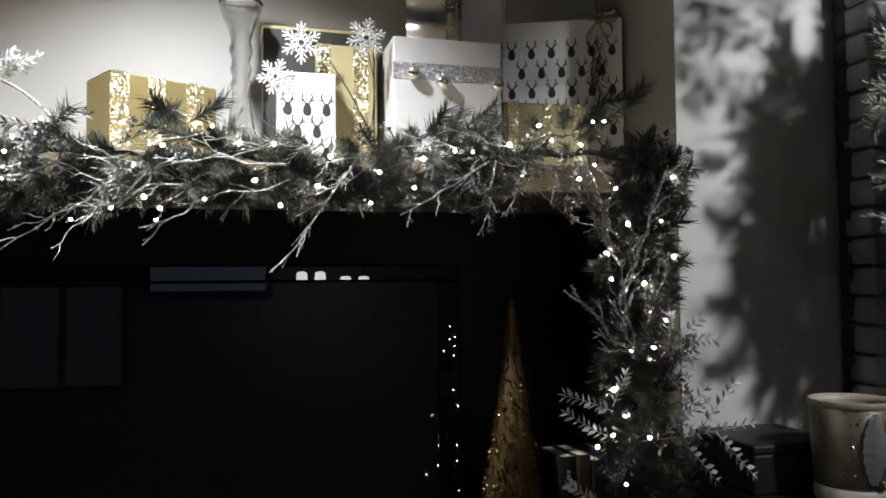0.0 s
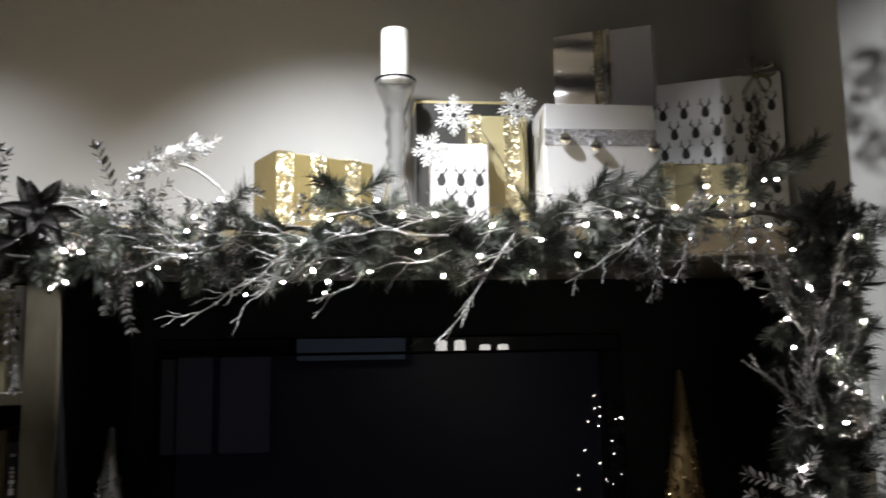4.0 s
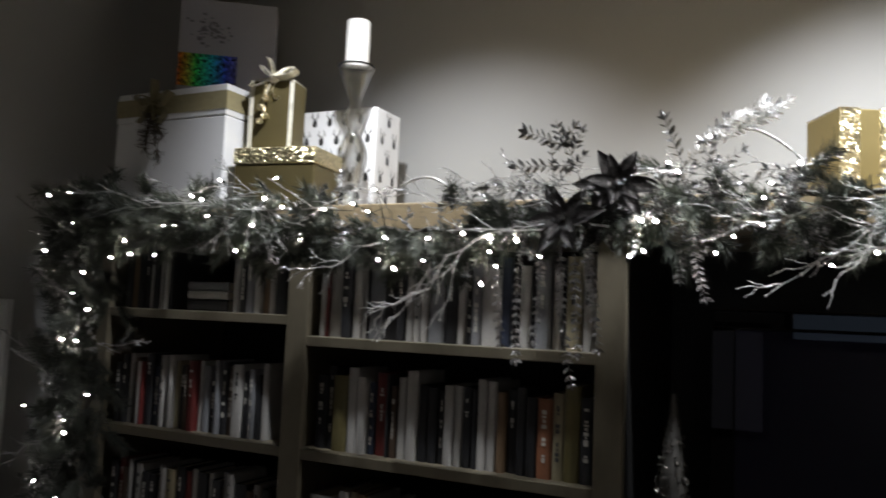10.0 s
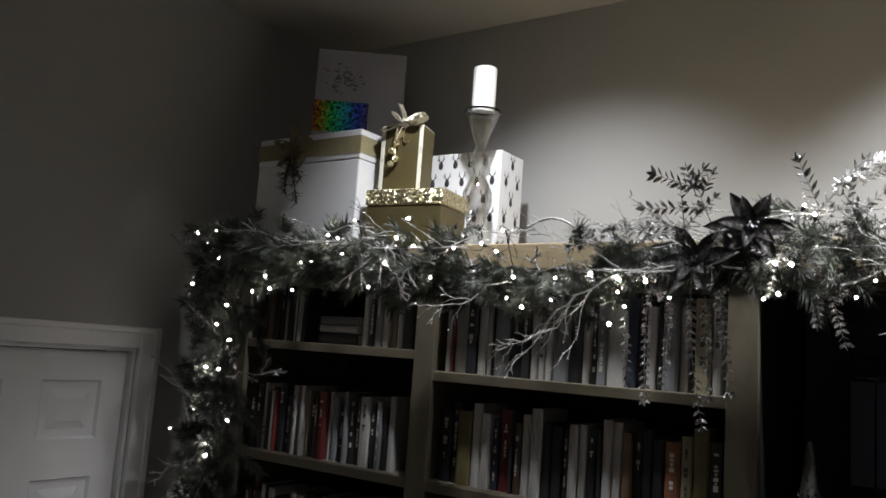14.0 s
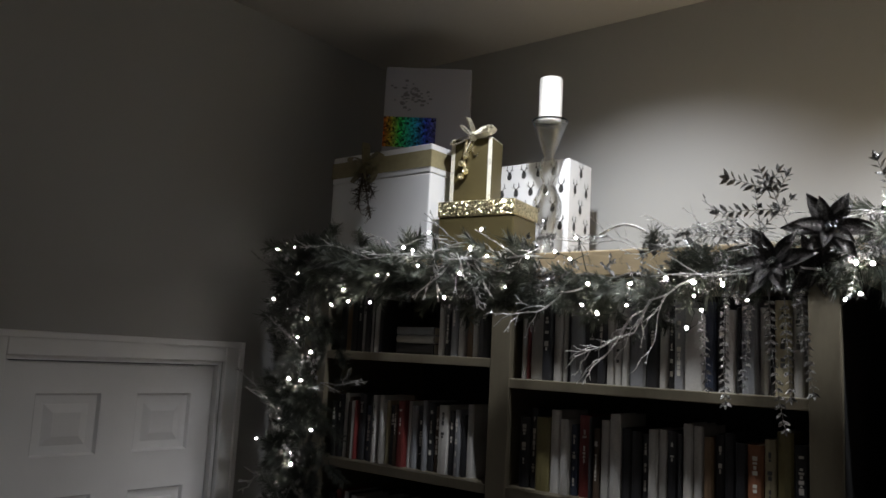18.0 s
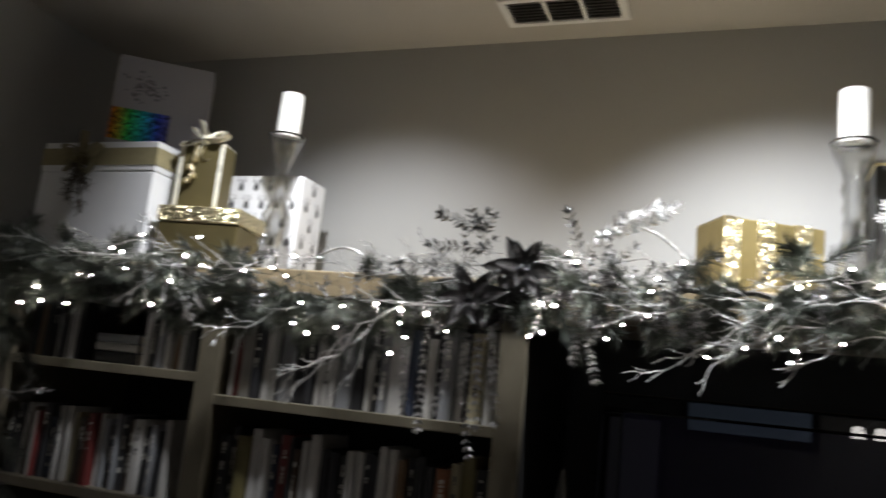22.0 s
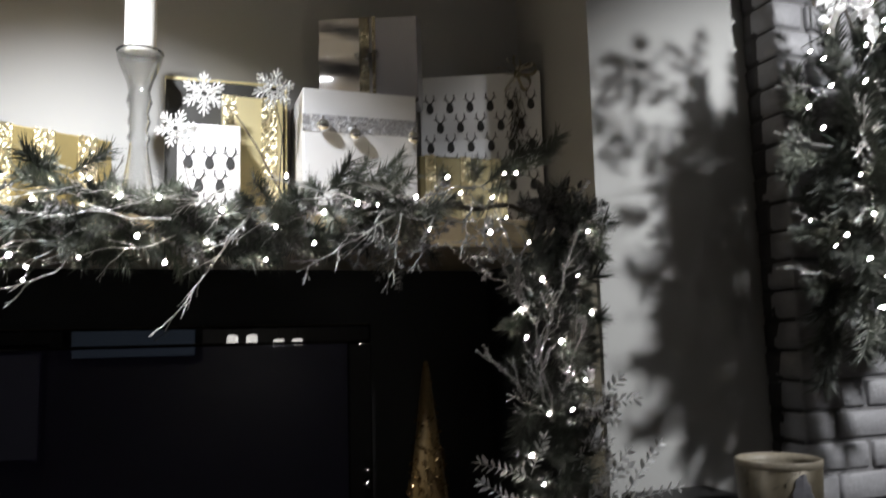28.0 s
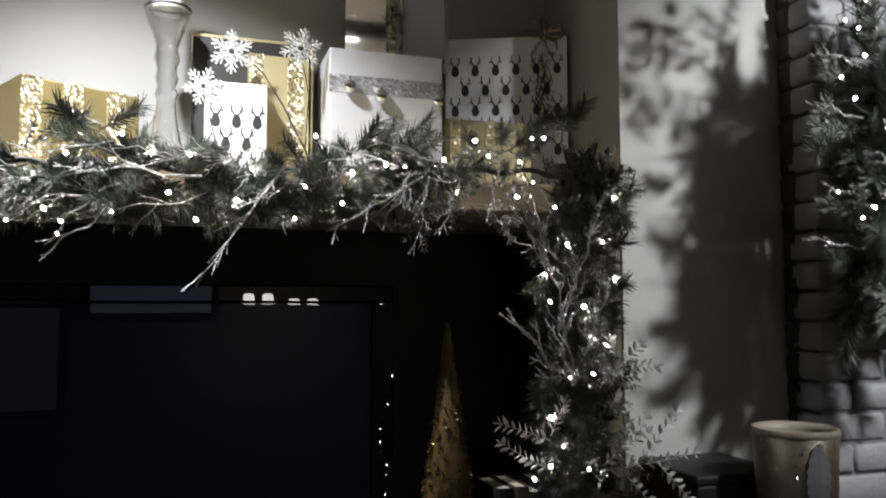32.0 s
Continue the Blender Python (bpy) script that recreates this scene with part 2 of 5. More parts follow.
for a, b in ((DOOR1 + 0.05, DOOR1 + 0.07), (DOOR0 - 0.07, DOOR0 - 0.05)):
    box(LEFT + 0.016, LEFT + 0.026, a, b, 0, HEAD + 0.068, 0.003, bm=bm)
box(LEFT + 0.015, LEFT + 0.025, DOOR0 - 0.05, DOOR1 + 0.05, HEAD + 0.048, HEAD + 0.067, 0.003, bm=bm)
structure("trim_door_casing", bm, TRIM, "white painted moulded door casing", "trim")
bm = box(LEFT - 0.148, LEFT - 0.003, DOOR1 - 0.012, DOOR1 - 0.0005, 0, HEAD - 0.0125)
box(LEFT - 0.148, LEFT - 0.003, DOOR0 + 0.0005, DOOR0 + 0.012, 0, HEAD - 0.0125, bm=bm)
box(LEFT - 0.148, LEFT - 0.003, DOOR0 + 0.0005, DOOR1 - 0.0005, HEAD - 0.012, HEAD - 0.0005, bm=bm)
structure("trim_door_lining", bm, TRIM, "white painted door lining", "trim")


def door_panel(y0, y1, z0, z1, x, parent):
    """A raised panel in a sloped recess."""
    bm = bmesh.new()
    rings = []
    for inset, depth in ((0, 0.001), (0.006, -0.010), (0.03, -0.011), (0.055, -0.002)):
        rings.append([bm.verts.new((x + depth, yy, zz)) for yy, zz in ((y0 + inset, z0 + inset), (y1 - inset, z0 + inset), (y1 - inset, z1 - inset), (y0 + inset, z1 - inset))])
    for a, b in zip(rings, rings[1:]):
        for i in range(4):
            bm.faces.new((a[i], a[(i + 1) % 4], b[(i + 1) % 4], b[i]))
    bm.faces.new(rings[-1])
    return part("panel", bm, TRIM, parent)


door = thing("door_1", (0, 0, 0), "closed white painted six-panel door", "door")
door["kind"] = "structure"
XF = LEFT - 0.028
y0, y1 = DOOR0 + 0.014, DOOR1 - 0.014
cols = ((1.235, 1.427), (1.545, 1.736))
rows = ((0.22, 0.86), (1.0, 1.642), (1.756, 1.934))
ys = [y0, cols[0][0], cols[0][1], cols[1][0], cols[1][1], y1]
zs = [0.012, rows[0][0], rows[0][1], rows[1][0], rows[1][1], rows[2][0], rows[2][1], HEAD - 0.016]
bm = bmesh.new()
for i in (0, 2, 4):
    box(XF - 0.035, XF, ys[i], ys[i + 1], zs[0], zs[-1], bm=bm)
for i in (1, 3):
    for j in (0, 2, 4, 6):
        box(XF - 0.035, XF, ys[i], ys[i + 1], zs[j], zs[j + 1], bm=bm)
part("door_leaf", bm, TRIM, door)
for a, b in cols:
    for c, d in rows:
        door_panel(a, b, c, d, XF, door)
knob = part("knob", lathe([(0.026, 0), (0.026, 0.006), (0.01, 0.01), (0.01, 0.03), (0.024, 0.04), (0.026, 0.052), (0.015, 0.062), (0, 0.064)], 20), mat("brushed_nickel", (0.5, 0.48, 0.45), 0.3, metal=1), door, "round nickel knob", True)
knob.matrix_basis = pose(XF, y0 + 0.06, 0.98, 0, 90, 0)

vent = thing("ceiling_vent", (-0.7, 2.39, CEIL), "dark slatted ceiling vent with a pale frame", "vent")
bm = box(-0.19, 0.19, -0.085, -0.065, -0.012, 0.0, 0.002)
box(-0.19, 0.19, 0.065, 0.085, -0.012, 0.0, 0.002, bm=bm)
box(-0.19, -0.165, -0.065, 0.065, -0.012, 0.0, 0.002, bm=bm)
box(0.165, 0.19, -0.065, 0.065, -0.012, 0.0, 0.002, bm=bm)
part("frame", bm, TRIM, vent)
part("backing", box(-0.165, 0.165, -0.065, 0.065, -0.003, -0.0005), DARK, vent)
for i in range(7):
    s = part("slat", box(-0.164, 0.164, -0.008, 0.008, -0.001, 0.001), mat("vent_slat_metal", (0.12, 0.115, 0.11), 0.5) if i == 0 else bpy.data.materials["vent_slat_metal"], vent)
    s.matrix_basis = pose(0, -0.055 + 0.0183 * i, -0.009, 35, 0, 0)
for x in (-0.05, 0.06):
    part("divider", box(x - 0.006, x + 0.006, -0.064, 0.064, -0.014, -0.010), TRIM, vent)

# the last ring belongs to the added door fill, an assumed fixture
for x, y in ((-1.22, 1.76), (-0.15, 1.80), (2.12, 0.45), (0.60, 1.30)):
    d = thing("downlight", (x, y, CEIL), "small recessed ceiling downlight with a white ring", "ceiling light", "ceiling downlights")
    part("ring", lathe([(0.038, 0.0), (0.062, 0.0), (0.06, -0.006), (0.042, -0.01), (0.038, -0.004)], 28), TRIM, d, smooth=True)

CH0, CH1, CHF = 1.737, 2.75, 2.015
chimney = thing("chimney_breast", (0, 0, 0), "chimney breast of rough white-painted brick", "chimney")
chimney["kind"] = "structure"
part("mortar_core", box(CH0 + 0.012, CH1 - 0.012, CHF + 0.012, 2.149, 0, CEIL - 0.001), MORTAR, chimney)

# thin dark sheet that lays the side's shade over the pale mortar
part("side_shade", box(CH0 + 0.0095, CH0 + 0.0118, CHF + 0.02, 2.148, 0, CEIL - 0.002), SHADEBRICK, chimney)

# ---- the shelf unit ----
unit = thing("bookcase", (0, 0, 0), "wide taupe built-in bookcase with a bay for a television", "bookcase")
part("top_board", box(-2.31, 1.13, 1.985, 2.598, 2.318, TOP, 0.004), BOARD, unit, "pale oak top board")
part("top_board_end", box(1.1305, 1.2255, 2.16, 2.598, 2.318, TOP, 0.002), BOARD, unit, "pale oak top board")
for x0, x1 in ((-2.29, -2.18), (-1.52, -1.455), (-0.69, -0.625), (1.06, 1.13)):
    part("stile", box(x0, x1, FRONT, FRONT + 0.022, 0.1, 2.3178, 0.003), WOOD, unit)
for x in (-2.235, -1.4875, -0.6575, 1.095):
    part("divider", box(x - 0.011, x + 0.011, FRONT + 0.0225, 2.555, 0.1, 2.3178), WOOD, unit)
# near-black back: the bays' lack of light is put into its colour
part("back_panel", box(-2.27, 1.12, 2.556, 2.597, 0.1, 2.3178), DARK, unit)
part("plinth", box(-2.29, 1.13, FRONT + 0.03, 2.55, 0, 0.0998), WOOD, unit)
BAY = ((-2.2235, -1.4992), (-1.4762, -0.6692))
SHELVES = ((2.098, 1.757, 1.458, 1.13, 0.80, 0.45, 0.125), (2.046, 1.757, 1.458, 1.13, 0.80, 0.45, 0.125))
for (a, b), zz in zip(BAY, SHELVES):
    for z in zz:
        part("shelf", box(a, b, FRONT + 0.004, 2.5555, z - 0.026, z, 0.002), WOOD, unit)
part("television_shelf", box(-0.646, 1.0835, FRONT + 0.004, 2.5555, 1.43, 1.47, 0.002), DARK, unit, "black television shelf")
# lining and cheeks coloured near-black for the unlit television bay
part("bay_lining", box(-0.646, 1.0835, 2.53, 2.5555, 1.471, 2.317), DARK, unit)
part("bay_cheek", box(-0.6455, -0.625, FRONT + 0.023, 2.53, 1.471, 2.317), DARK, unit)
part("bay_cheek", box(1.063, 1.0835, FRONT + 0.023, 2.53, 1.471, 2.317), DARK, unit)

# ---- television ----
tv = thing("television", (0, 0, 0), "large switched-off television with a gloss black frame", "television")
TX0, TX1, TZ0, TZ1, TY = -0.472, 0.610, 1.52, 2.155, 2.15
part("back_shell", box(TX0 + 0.03, TX1 - 0.03, TY + 0.031, TY + 0.075, TZ0 + 0.03, TZ1 - 0.03, 0.01), TVBLACK, tv)
bm = box(TX0, TX1, TY, TY + 0.03, TZ1 - 0.045, TZ1, 0.007, segs=3)
box(TX0, TX1, TY, TY + 0.03, TZ0, TZ0 + 0.05, 0.007, bm=bm, segs=3)
box(TX0, TX0 + 0.052, TY + 0.001, TY + 0.029, TZ0 + 0.05, TZ1 - 0.045, 0.004, bm=bm)
box(TX1 - 0.056, TX1, TY + 0.001, TY + 0.029, TZ0 + 0.05, TZ1 - 0.045, 0.004, bm=bm)
part("frame", bm, TVBLACK, tv, "gloss black frame")
part("screen", box(TX0 + 0.052, TX1 - 0.056, TY + 0.008, TY + 0.02, TZ0 + 0.05, TZ1 - 0.045), SCREEN, tv, "dark glass screen")
part("stand_neck", box(-0.03, 0.17, TY + 0.02, TY + 0.06, 1.49, TZ0 + 0.04, 0.005), TVBLACK, tv)
part("stand_foot", box(-0.22, 0.36, TY - 0.09, TY + 0.16, 1.4705, 1.492, 0.008), TVBLACK, tv)

# ---- books ----
BOOKC = {}
for key, c in dict(w=(0.47, 0.455, 0.43), g=(0.24, 0.245, 0.26), k=(0.022, 0.022, 0.025), n=(0.03, 0.04, 0.07), o=(0.17, 0.145, 0.06), r=(0.16, 0.028, 0.026), a=(0.27, 0.11, 0.055), c=(0.32, 0.28, 0.18), t=(0.2, 0.13, 0.075), b=(0.07, 0.045, 0.03), l=(0.31, 0.35, 0.39)).items():
    BOOKC[key] = mat("book_cover_" + {"w": "white", "g": "grey", "k": "black", "n": "navy", "o": "olive", "r": "red", "a": "orange", "c": "cream", "t": "tan", "b": "brown", "l": "pale_blue"}[key], c, 0.5, vary=0.2, scale=22, bump=0.08, bump_scale=150, fine=0.25)
PAGES = mat("book_pages", (0.6, 0.55, 0.44), 0.8, vary=0.1, scale=60, grain=(30, 1, 1))
INKL, INKD = mat("pale_lettering", (0.55, 0.53, 0.48), 0.5), mat("dark_lettering", (0.06, 0.06, 0.06), 0.5)
NAMES = dict(w="white", g="grey", k="black", n="navy blue", o="olive green", r="dark red", a="orange", c="cream", t="tan", b="brown", l="pale blue")
rb = random.Random(5)


def put_part(name, me, m, parent):
    ob = new(name, me)
    ob.parent = parent
    ob.matrix_basis = m
    return ob


def bar_mesh(ink):
    bm = box(-1, 1, -0.0006, 0.0006, -0.5, 0.5)
    me = bpy.data.meshes.new("title_bar")
    bm.to_mesh(me)
    bm.free()
    me.materials.append(ink)
    return me


BARD, BARL = bar_mesh(INKD), bar_mesh(INKL)


def book(x, width, z, height, key, depth=0.15, lean=0.0, front=None):
    """A book on its shelf, spine to the room; its place is its foot."""
    yf = (FRONT + 0.035 + rb.uniform(0, 0.02)) if front is None else front
    ob = new("book")
    ob.matrix_basis = pose(x + width / 2, yf, z, 0, lean, 0)
    tagged(ob, f"{NAMES[key]} book standing upright on a shelf", "book", "books on the shelves")
    w = width / 2 - 0.0006
    bm = bmesh.new()
    prof = [(-w, 0.006), (-w * 0.7, 0.0015), (0, 0), (w * 0.7, 0.0015), (w, 0.006), (w, depth), (w - 0.002, depth), (w - 0.002, 0.008), (-w + 0.002, 0.008), (-w + 0.002, depth), (-w, depth)]
    lo = [bm.verts.new((px, py, 0.0004)) for px, py in prof]
    hi = [bm.verts.new((px, py, height)) for px, py in prof]
    for i in range(len(prof)):
        j = (i + 1) % len(prof)
        bm.faces.new((lo[i], lo[j], hi[j], hi[i]))
    bm.faces.new(lo[::-1])
    bm.faces.new(hi)
    part("cover", bm, BOOKC[key], ob)
    part("page_block", box(-w + 0.0022, w - 0.0022, 0.0085, depth - 0.004, 0.003, height - 0.004), PAGES, ob)
    if rb.random() < (0.3 if key in "wgl" else 0.65) and width > 0.016:
        dark = key in "wclt"
        n = rb.randint(3, 9)
        zz = height * rb.uniform(0.82, 0.9)
        for _ in range(n):
            ln = rb.uniform(0.004, 0.014)
            if zz - ln < height * 0.12:
                break
            ww = min(w * 0.42, 0.006) * rb.uniform(0.3, 1)
            put_part("title_bar", BARD if dark else BARL, Matrix.Translation((0, 0, zz - ln / 2)) @ Matrix.Diagonal((ww, 1, ln, 1)), ob)
            zz -= ln + rb.choice((0.002, 0.002, 0.003, 0.02))
    return ob


def row_of_books(x, end, z, spec, tall):
    for item in spec.split():
        key, wd = item[0], int(item[1:]) / 1000
        if x + wd > end:
            break
        if key != "_":
            h = tall * (rb.uniform(0.86, 1.0) if key in "wgcl" else rb.uniform(0.8, 0.98))
            book(x, wd, z, h, key)
        x += wd + 0.0008


row_of_books(-2.175, -1.53, 2.098, "k30 t26 k22 k18 w22 k24 w14 k6 w18 k14", 0.205)
row_of_books(-1.745, -1.53, 2.098, "w22 k26 g26 w22 t26 w22 k40", 0.208)
for i, (kk, th) in enumerate((("k", 0.034), ("w", 0.024), ("g", 0.026))):
    b = book(-1.85, th, 2.098, 0.15, kk, 0.13, front=FRONT + 0.05)
    b.matrix_basis = Matrix.Translation((-1.915, FRONT + 0.045, 2.098 + th / 2 + (0, 0.0345, 0.0587)[i])) @ Euler((0, radians(90), 0)).to_matrix().to_4x4()
    b["label"] = NAMES[kk] + " book lying flat in a stack"
row_of_books(-1.450, -0.70, 2.046, "w16 r9 w46 k30 w26 w16 k4 g42 k44 k22 w22 w20 w18 g44 k34 w20 k18 g26 w48 n24 k22 w24 k12 g36 w22 k14 c36 w24 k30", 0.222)
row_of_books(-2.178, -1.53, 1.757, "k26 k22 w16 k8 b18 w14 r8 k30 n26 k8 w18 l14 w16 c14 k24 b18 r28 w16 g24 k26 g16 k24 b22 w38 k22 g20 k16 w22", 0.212)
row_of_books(-1.448, -0.70, 1.757, "k34 k24 o44 w30 w24 n22 r36 k8 b20 w26 w30 k26 k26 k18 w24 w22 k26 k12 w24 w24 t22 k26 k24 k26 a36 c26 o36 k30 k24", 0.218)
row_of_books(-2.178, -1.53, 1.458, "k30 r24 b22 w16 k10 w28 k26 k30 w24 w16 c28 k34 r22 w24 k36 w20 k30 g26 w18 k40 b26 w22 k30", 0.20)
row_of_books(-1.448, -0.70, 1.458, "w70 k22 w30 c26 t22 w14 r28 w20 k40 g26 k34 w28 k34 k22 w30 k40 b26 w24 k30 g30 w20 k36 n30 w30 k30", 0.205)
row_of_books(-2.178, -1.53, 1.13, "k40 b36 w26 k40 g30 r30 k40 w30 k60 n40 k40 w30", 0.21)
row_of_books(-1.448, -0.70, 1.13, "k40 w36 b36 k40 g30 o40 k40 w30 k60 n40 k40 w30 r40 k50", 0.21)
row_of_books(0.83, 1.05, 1.4705, "k42 b36 k34 n30 k30", 0.235)

# ---- gifts ----
def gift_box(name, place, rz, w, d, h, material, label, group=""):
    g = thing(name, place, label, "gift box", group, rz)
    part("wrapped_box", box(-w / 2, w / 2, -d / 2, d / 2, 0, h, 0.004, segs=2), material, g)
    return g


def motif(bm, m, s):
    """A plain drop with two slim forked bars, flat, in the x-z plane of m."""
    n = 10
    pts = []
    for i in range(n):
        a = 2 * math.pi * i / n
        pts.append((0.26 * s * math.cos(a) * (1 - 0.25 * math.sin(a)), 0.42 * s * math.sin(a) - 0.2 * s))
    bm.faces.new([bm.verts.new(m @ Vector((x, 0, z))) for x, z in pts])
    for sx in (-1, 1):
        for quad in (((0.06, 0.15), (0.14, 0.12), (0.36, 0.5), (0.28, 0.54)), ((0.28, 0.54), (0.36, 0.5), (0.3, 0.8), (0.23, 0.78)), ((0.2, 0.3), (0.26, 0.3), (0.46, 0.36), (0.44, 0.43))):
            q = [bm.verts.new(m @ Vector((sx * x * s, 0, z * s))) for x, z in quad]
            bm.faces.new(q if sx < 0 else q[::-1])


def printed(g, w, d, h, step, s, faces=("front", "right")):
    bm = bmesh.new()
    motif(bm, Matrix(), s)
    me = bpy.data.meshes.new("motif")
    bm.to_mesh(me)
    bm.free()
    me.materials.append(PRINT)
    for face in faces:
        span = w if face == "front" else d
        nx, nz = max(1, round(span / step)), max(1, round(h / (step * 1.0)))
        for j in range(nz):
            for i in range(nx + 1):
                u = -span / 2 + (i + (0.5 if j % 2 else 0)) * span / nx
                v = h - 0.03 - j * step * 1.02
                if abs(u) > span / 2 - s * 0.45 or v < s * 0.7 or v > h - s * 0.85:
                    continue
                o = new("printed_motif", me)
                o.parent = g
                o.matrix_basis = pose(u, -d / 2 - 0.0012, v) if face == "front" else pose(w / 2 + 0.0012, u, v, 0, 0, 90)


def band(g, x0, x1, d, h, w, material, name="ribbon_band", top=True):
    """A glitter band over front, top and back."""
    t = 0.0015
    bm = box(x0, x1, -d / 2 - t, -d / 2, 0.001, h + (t if top else 0))
    if top:
        box(x0, x1, -d / 2, d / 2, h, h + t, bm=bm)
    return part(name, bm, material, g)


def bow_loops(g, at, size, material, n=4, name="bow"):
    """Loops of ribbon round a knot."""
    rr = random.Random(round(size * 1e4))
    bm = bmesh.new()
    bmesh.ops.create_uvsphere(bm, u_segments=10, v_segments=6, radius=size * 0.2)
    knot = part(name, bm, material, g, smooth=True)
    knot.matrix_basis = Matrix.Translation(at)
    for k in range(n):
        a = 2 * math.pi * k / n + 0.3
        tilt = rr.uniform(0.25, 0.7)
        width = size * 0.32
        prev = None
        bm = bmesh.new()
        for i in range(13):
            u = i / 12
            r = size * math.sin(math.pi * u)
            lift = size * 0.45 * math.sin(2 * math.pi * u)
            c, s = math.cos(a), math.sin(a)
            base = Vector((r * c - lift * s * 0.4, 0.25 * lift - 0.006, r * s * 0.9 + lift * tilt))
            side = Vector((-s * 0.35, -1, c * 0.2)).normalized() * width / 2
            pair = (bm.verts.new(base - side), bm.verts.new(base + side))
            if prev:
                bm.faces.new((prev[0], prev[1], pair[1], pair[0]))
            prev = pair
        bmesh.ops.solidify(bm, geom=bm.faces[:], thickness=0.0012)
        part("loop", bm, material, knot, smooth=True)
    return knot


SHEER = mat("sheer_gold_organza", (0.44, 0.38, 0.21), 0.45, metal=0.1, vary=0.2, scale=60)
SHEER.node_tree.nodes["Principled BSDF"].inputs["Alpha"].default_value = 0.6
IVORY = mat("ivory_satin", (0.86, 0.82, 0.7), 0.28, metal=0.2, vary=0.1, scale=30)
PINE = mat("dark_pine_cone", (0.06, 0.045, 0.03), 0.6, vary=0.4, scale=60, bump=0.4)

# left group
g = gift_box("gift_box", (-1.985, 2.145, TOP), 0, 0.43, 0.30, 0.268, PAPER, "large white gift box with a sheer gold ribbon and pine sprig", "gifts on the shelf")
part("lid", box(-0.2165, 0.2165, -0.1515, 0.1515, 0.2685, 0.36, 0.004), PAPER, g, "white lid")
bm = box(-0.2185, 0.2185, -0.1537, -0.1517, 0.287, 0.34)
box(0.2167, 0.2187, -0.1517, 0.1515, 0.287, 0.34, bm=bm)
part("ribbon", bm, SHEER, g, "sheer gold ribbon")
bow_loops(g, (-0.05, -0.163, 0.322), 0.075, SHEER, 5)
bow_loops(g, (-0.045, -0.166, 0.312), 0.055, SHEER, 5, "bow_tail")
for i, (ln, a) in enumerate(((0.13, -8), (0.17, 14), (0.10, 28))):
    rr = random.Random(i)
    bm = tube([(0, 0, 0), (0, -0.006, -ln * 0.5), (0, 0, -ln)], 0.0025, 5)
    for k in range(70):
        u = rr.uniform(0.1, 1)
        v = Vector((rr.uniform(-1, 1), rr.uniform(-0.8, 0.1), rr.uniform(-1, 0.1))).normalized() * 0.034
        tube([(0, -0.003, -ln * u), Vector((0, -0.003, -ln * u)) + v], 0.0018, 3, bm=bm, taper=0.2)
    o = part("hanging_sprig", bm, PINE, g)
    o.matrix_basis = pose(-0.05, -0.168, 0.302, 0, -a, 0)

gs = thing("gift_box", (-2.03, 2.265, TOP + 0.3605), "pearl grey foil gift box with a holographic band", "gift box", "gifts on the shelf", rz=36.5)
part("wrapped_box", box(-0.154, 0.154, -0.005, 0.15, 0, 0.376, 0.003), GREYPAPER, gs)

ga = gift_box("gift_box", (-1.622, 2.10, TOP), 8, 0.25, 0.16, 0.125, SHADEGOLD, "flat matt gold gift box with a glitter lid", "gifts on the shelf")
part("lid", box(-0.128, 0.128, -0.084, 0.084, 0.125, 0.172, 0.004), GOLDGLIT, ga, "gold glitter lid")

gt = gift_box("gift_box", (-1.680, 2.11, TOP + 0.1725), 14, 0.135, 0.09, 0.205, SHADEGOLD, "small matt gold gift with an ivory satin bow", "gifts on the shelf")
for x in (-0.067, 0.055):
    band(gt, x, x + 0.012, 0.09, 0.205, 0.135, IVORY)
bow_loops(gt, (0.005, -0.045, 0.212), 0.075, IVORY, 2)
bow_loops(gt, (0.002, -0.03, 0.216), 0.066, IVORY, 4, "bow_loop")
bow_loops(gt, (0.005, -0.045, 0.212), 0.055, IVORY, 3, "bow_tail")
bm = tube([(-0.015, -0.053, 0.2), (-0.02, -0.055, 0.15), (-0.018, -0.055, 0.1)], 0.004, 6)
for k, z in enumerate((0.15, 0.125, 0.1, 0.085)):
    bmesh.ops.create_icosphere(bm, subdivisions=1, radius=0.011, matrix=Matrix.Translation((-0.02 + 0.007 * (-1) ** k, -0.058, z)))
part("glitter_pendant", bm, GOLDGLIT, gt, "gold glitter pendant")

gd = gift_box("gift_box", (-1.607, 2.382, TOP), 0, 0.282, 0.144, 0.35, PAPER, "tall white gift box printed with dark motifs", "gifts on the shelf")
printed(gd, 0.282, 0.144, 0.35, 0.058, 0.034)

# right group
gg = gift_box("gift_box", (-0.132, 2.385, TOP), 28.5, 0.275, 0.152, 0.232, GOLD, "matt gold gift box with glitter stripes", "gifts on the shelf")
for x0 in (-0.137, -0.045, 0.055):
    band(gg, x0, x0 + 0.045, 0.152, 0.232, 0.275, GOLDGLIT, "glitter_stripe")

gb = thing("gift_box", (0.30, 2.50, TOP), "black gift box with pale gold edges", "gift box", "gifts on the shelf")
part("wrapped_box", box(-0.155, 0.155, -0.06, 0.08, 0, 0.425, 0.003), mat("matt_black_paper", (0.03, 0.029, 0.026), 0.45, vary=0.2), gb)
bm = box(-0.157, 0.157, -0.0625, 0.081, 0.419, 0.4275, 0.002)
box(0.151, 0.157, -0.0625, -0.055, 0, 0.4188, 0.001, bm=bm)
part("gold_edging", bm, GOLDLIGHT, gb, "pale gold edging")
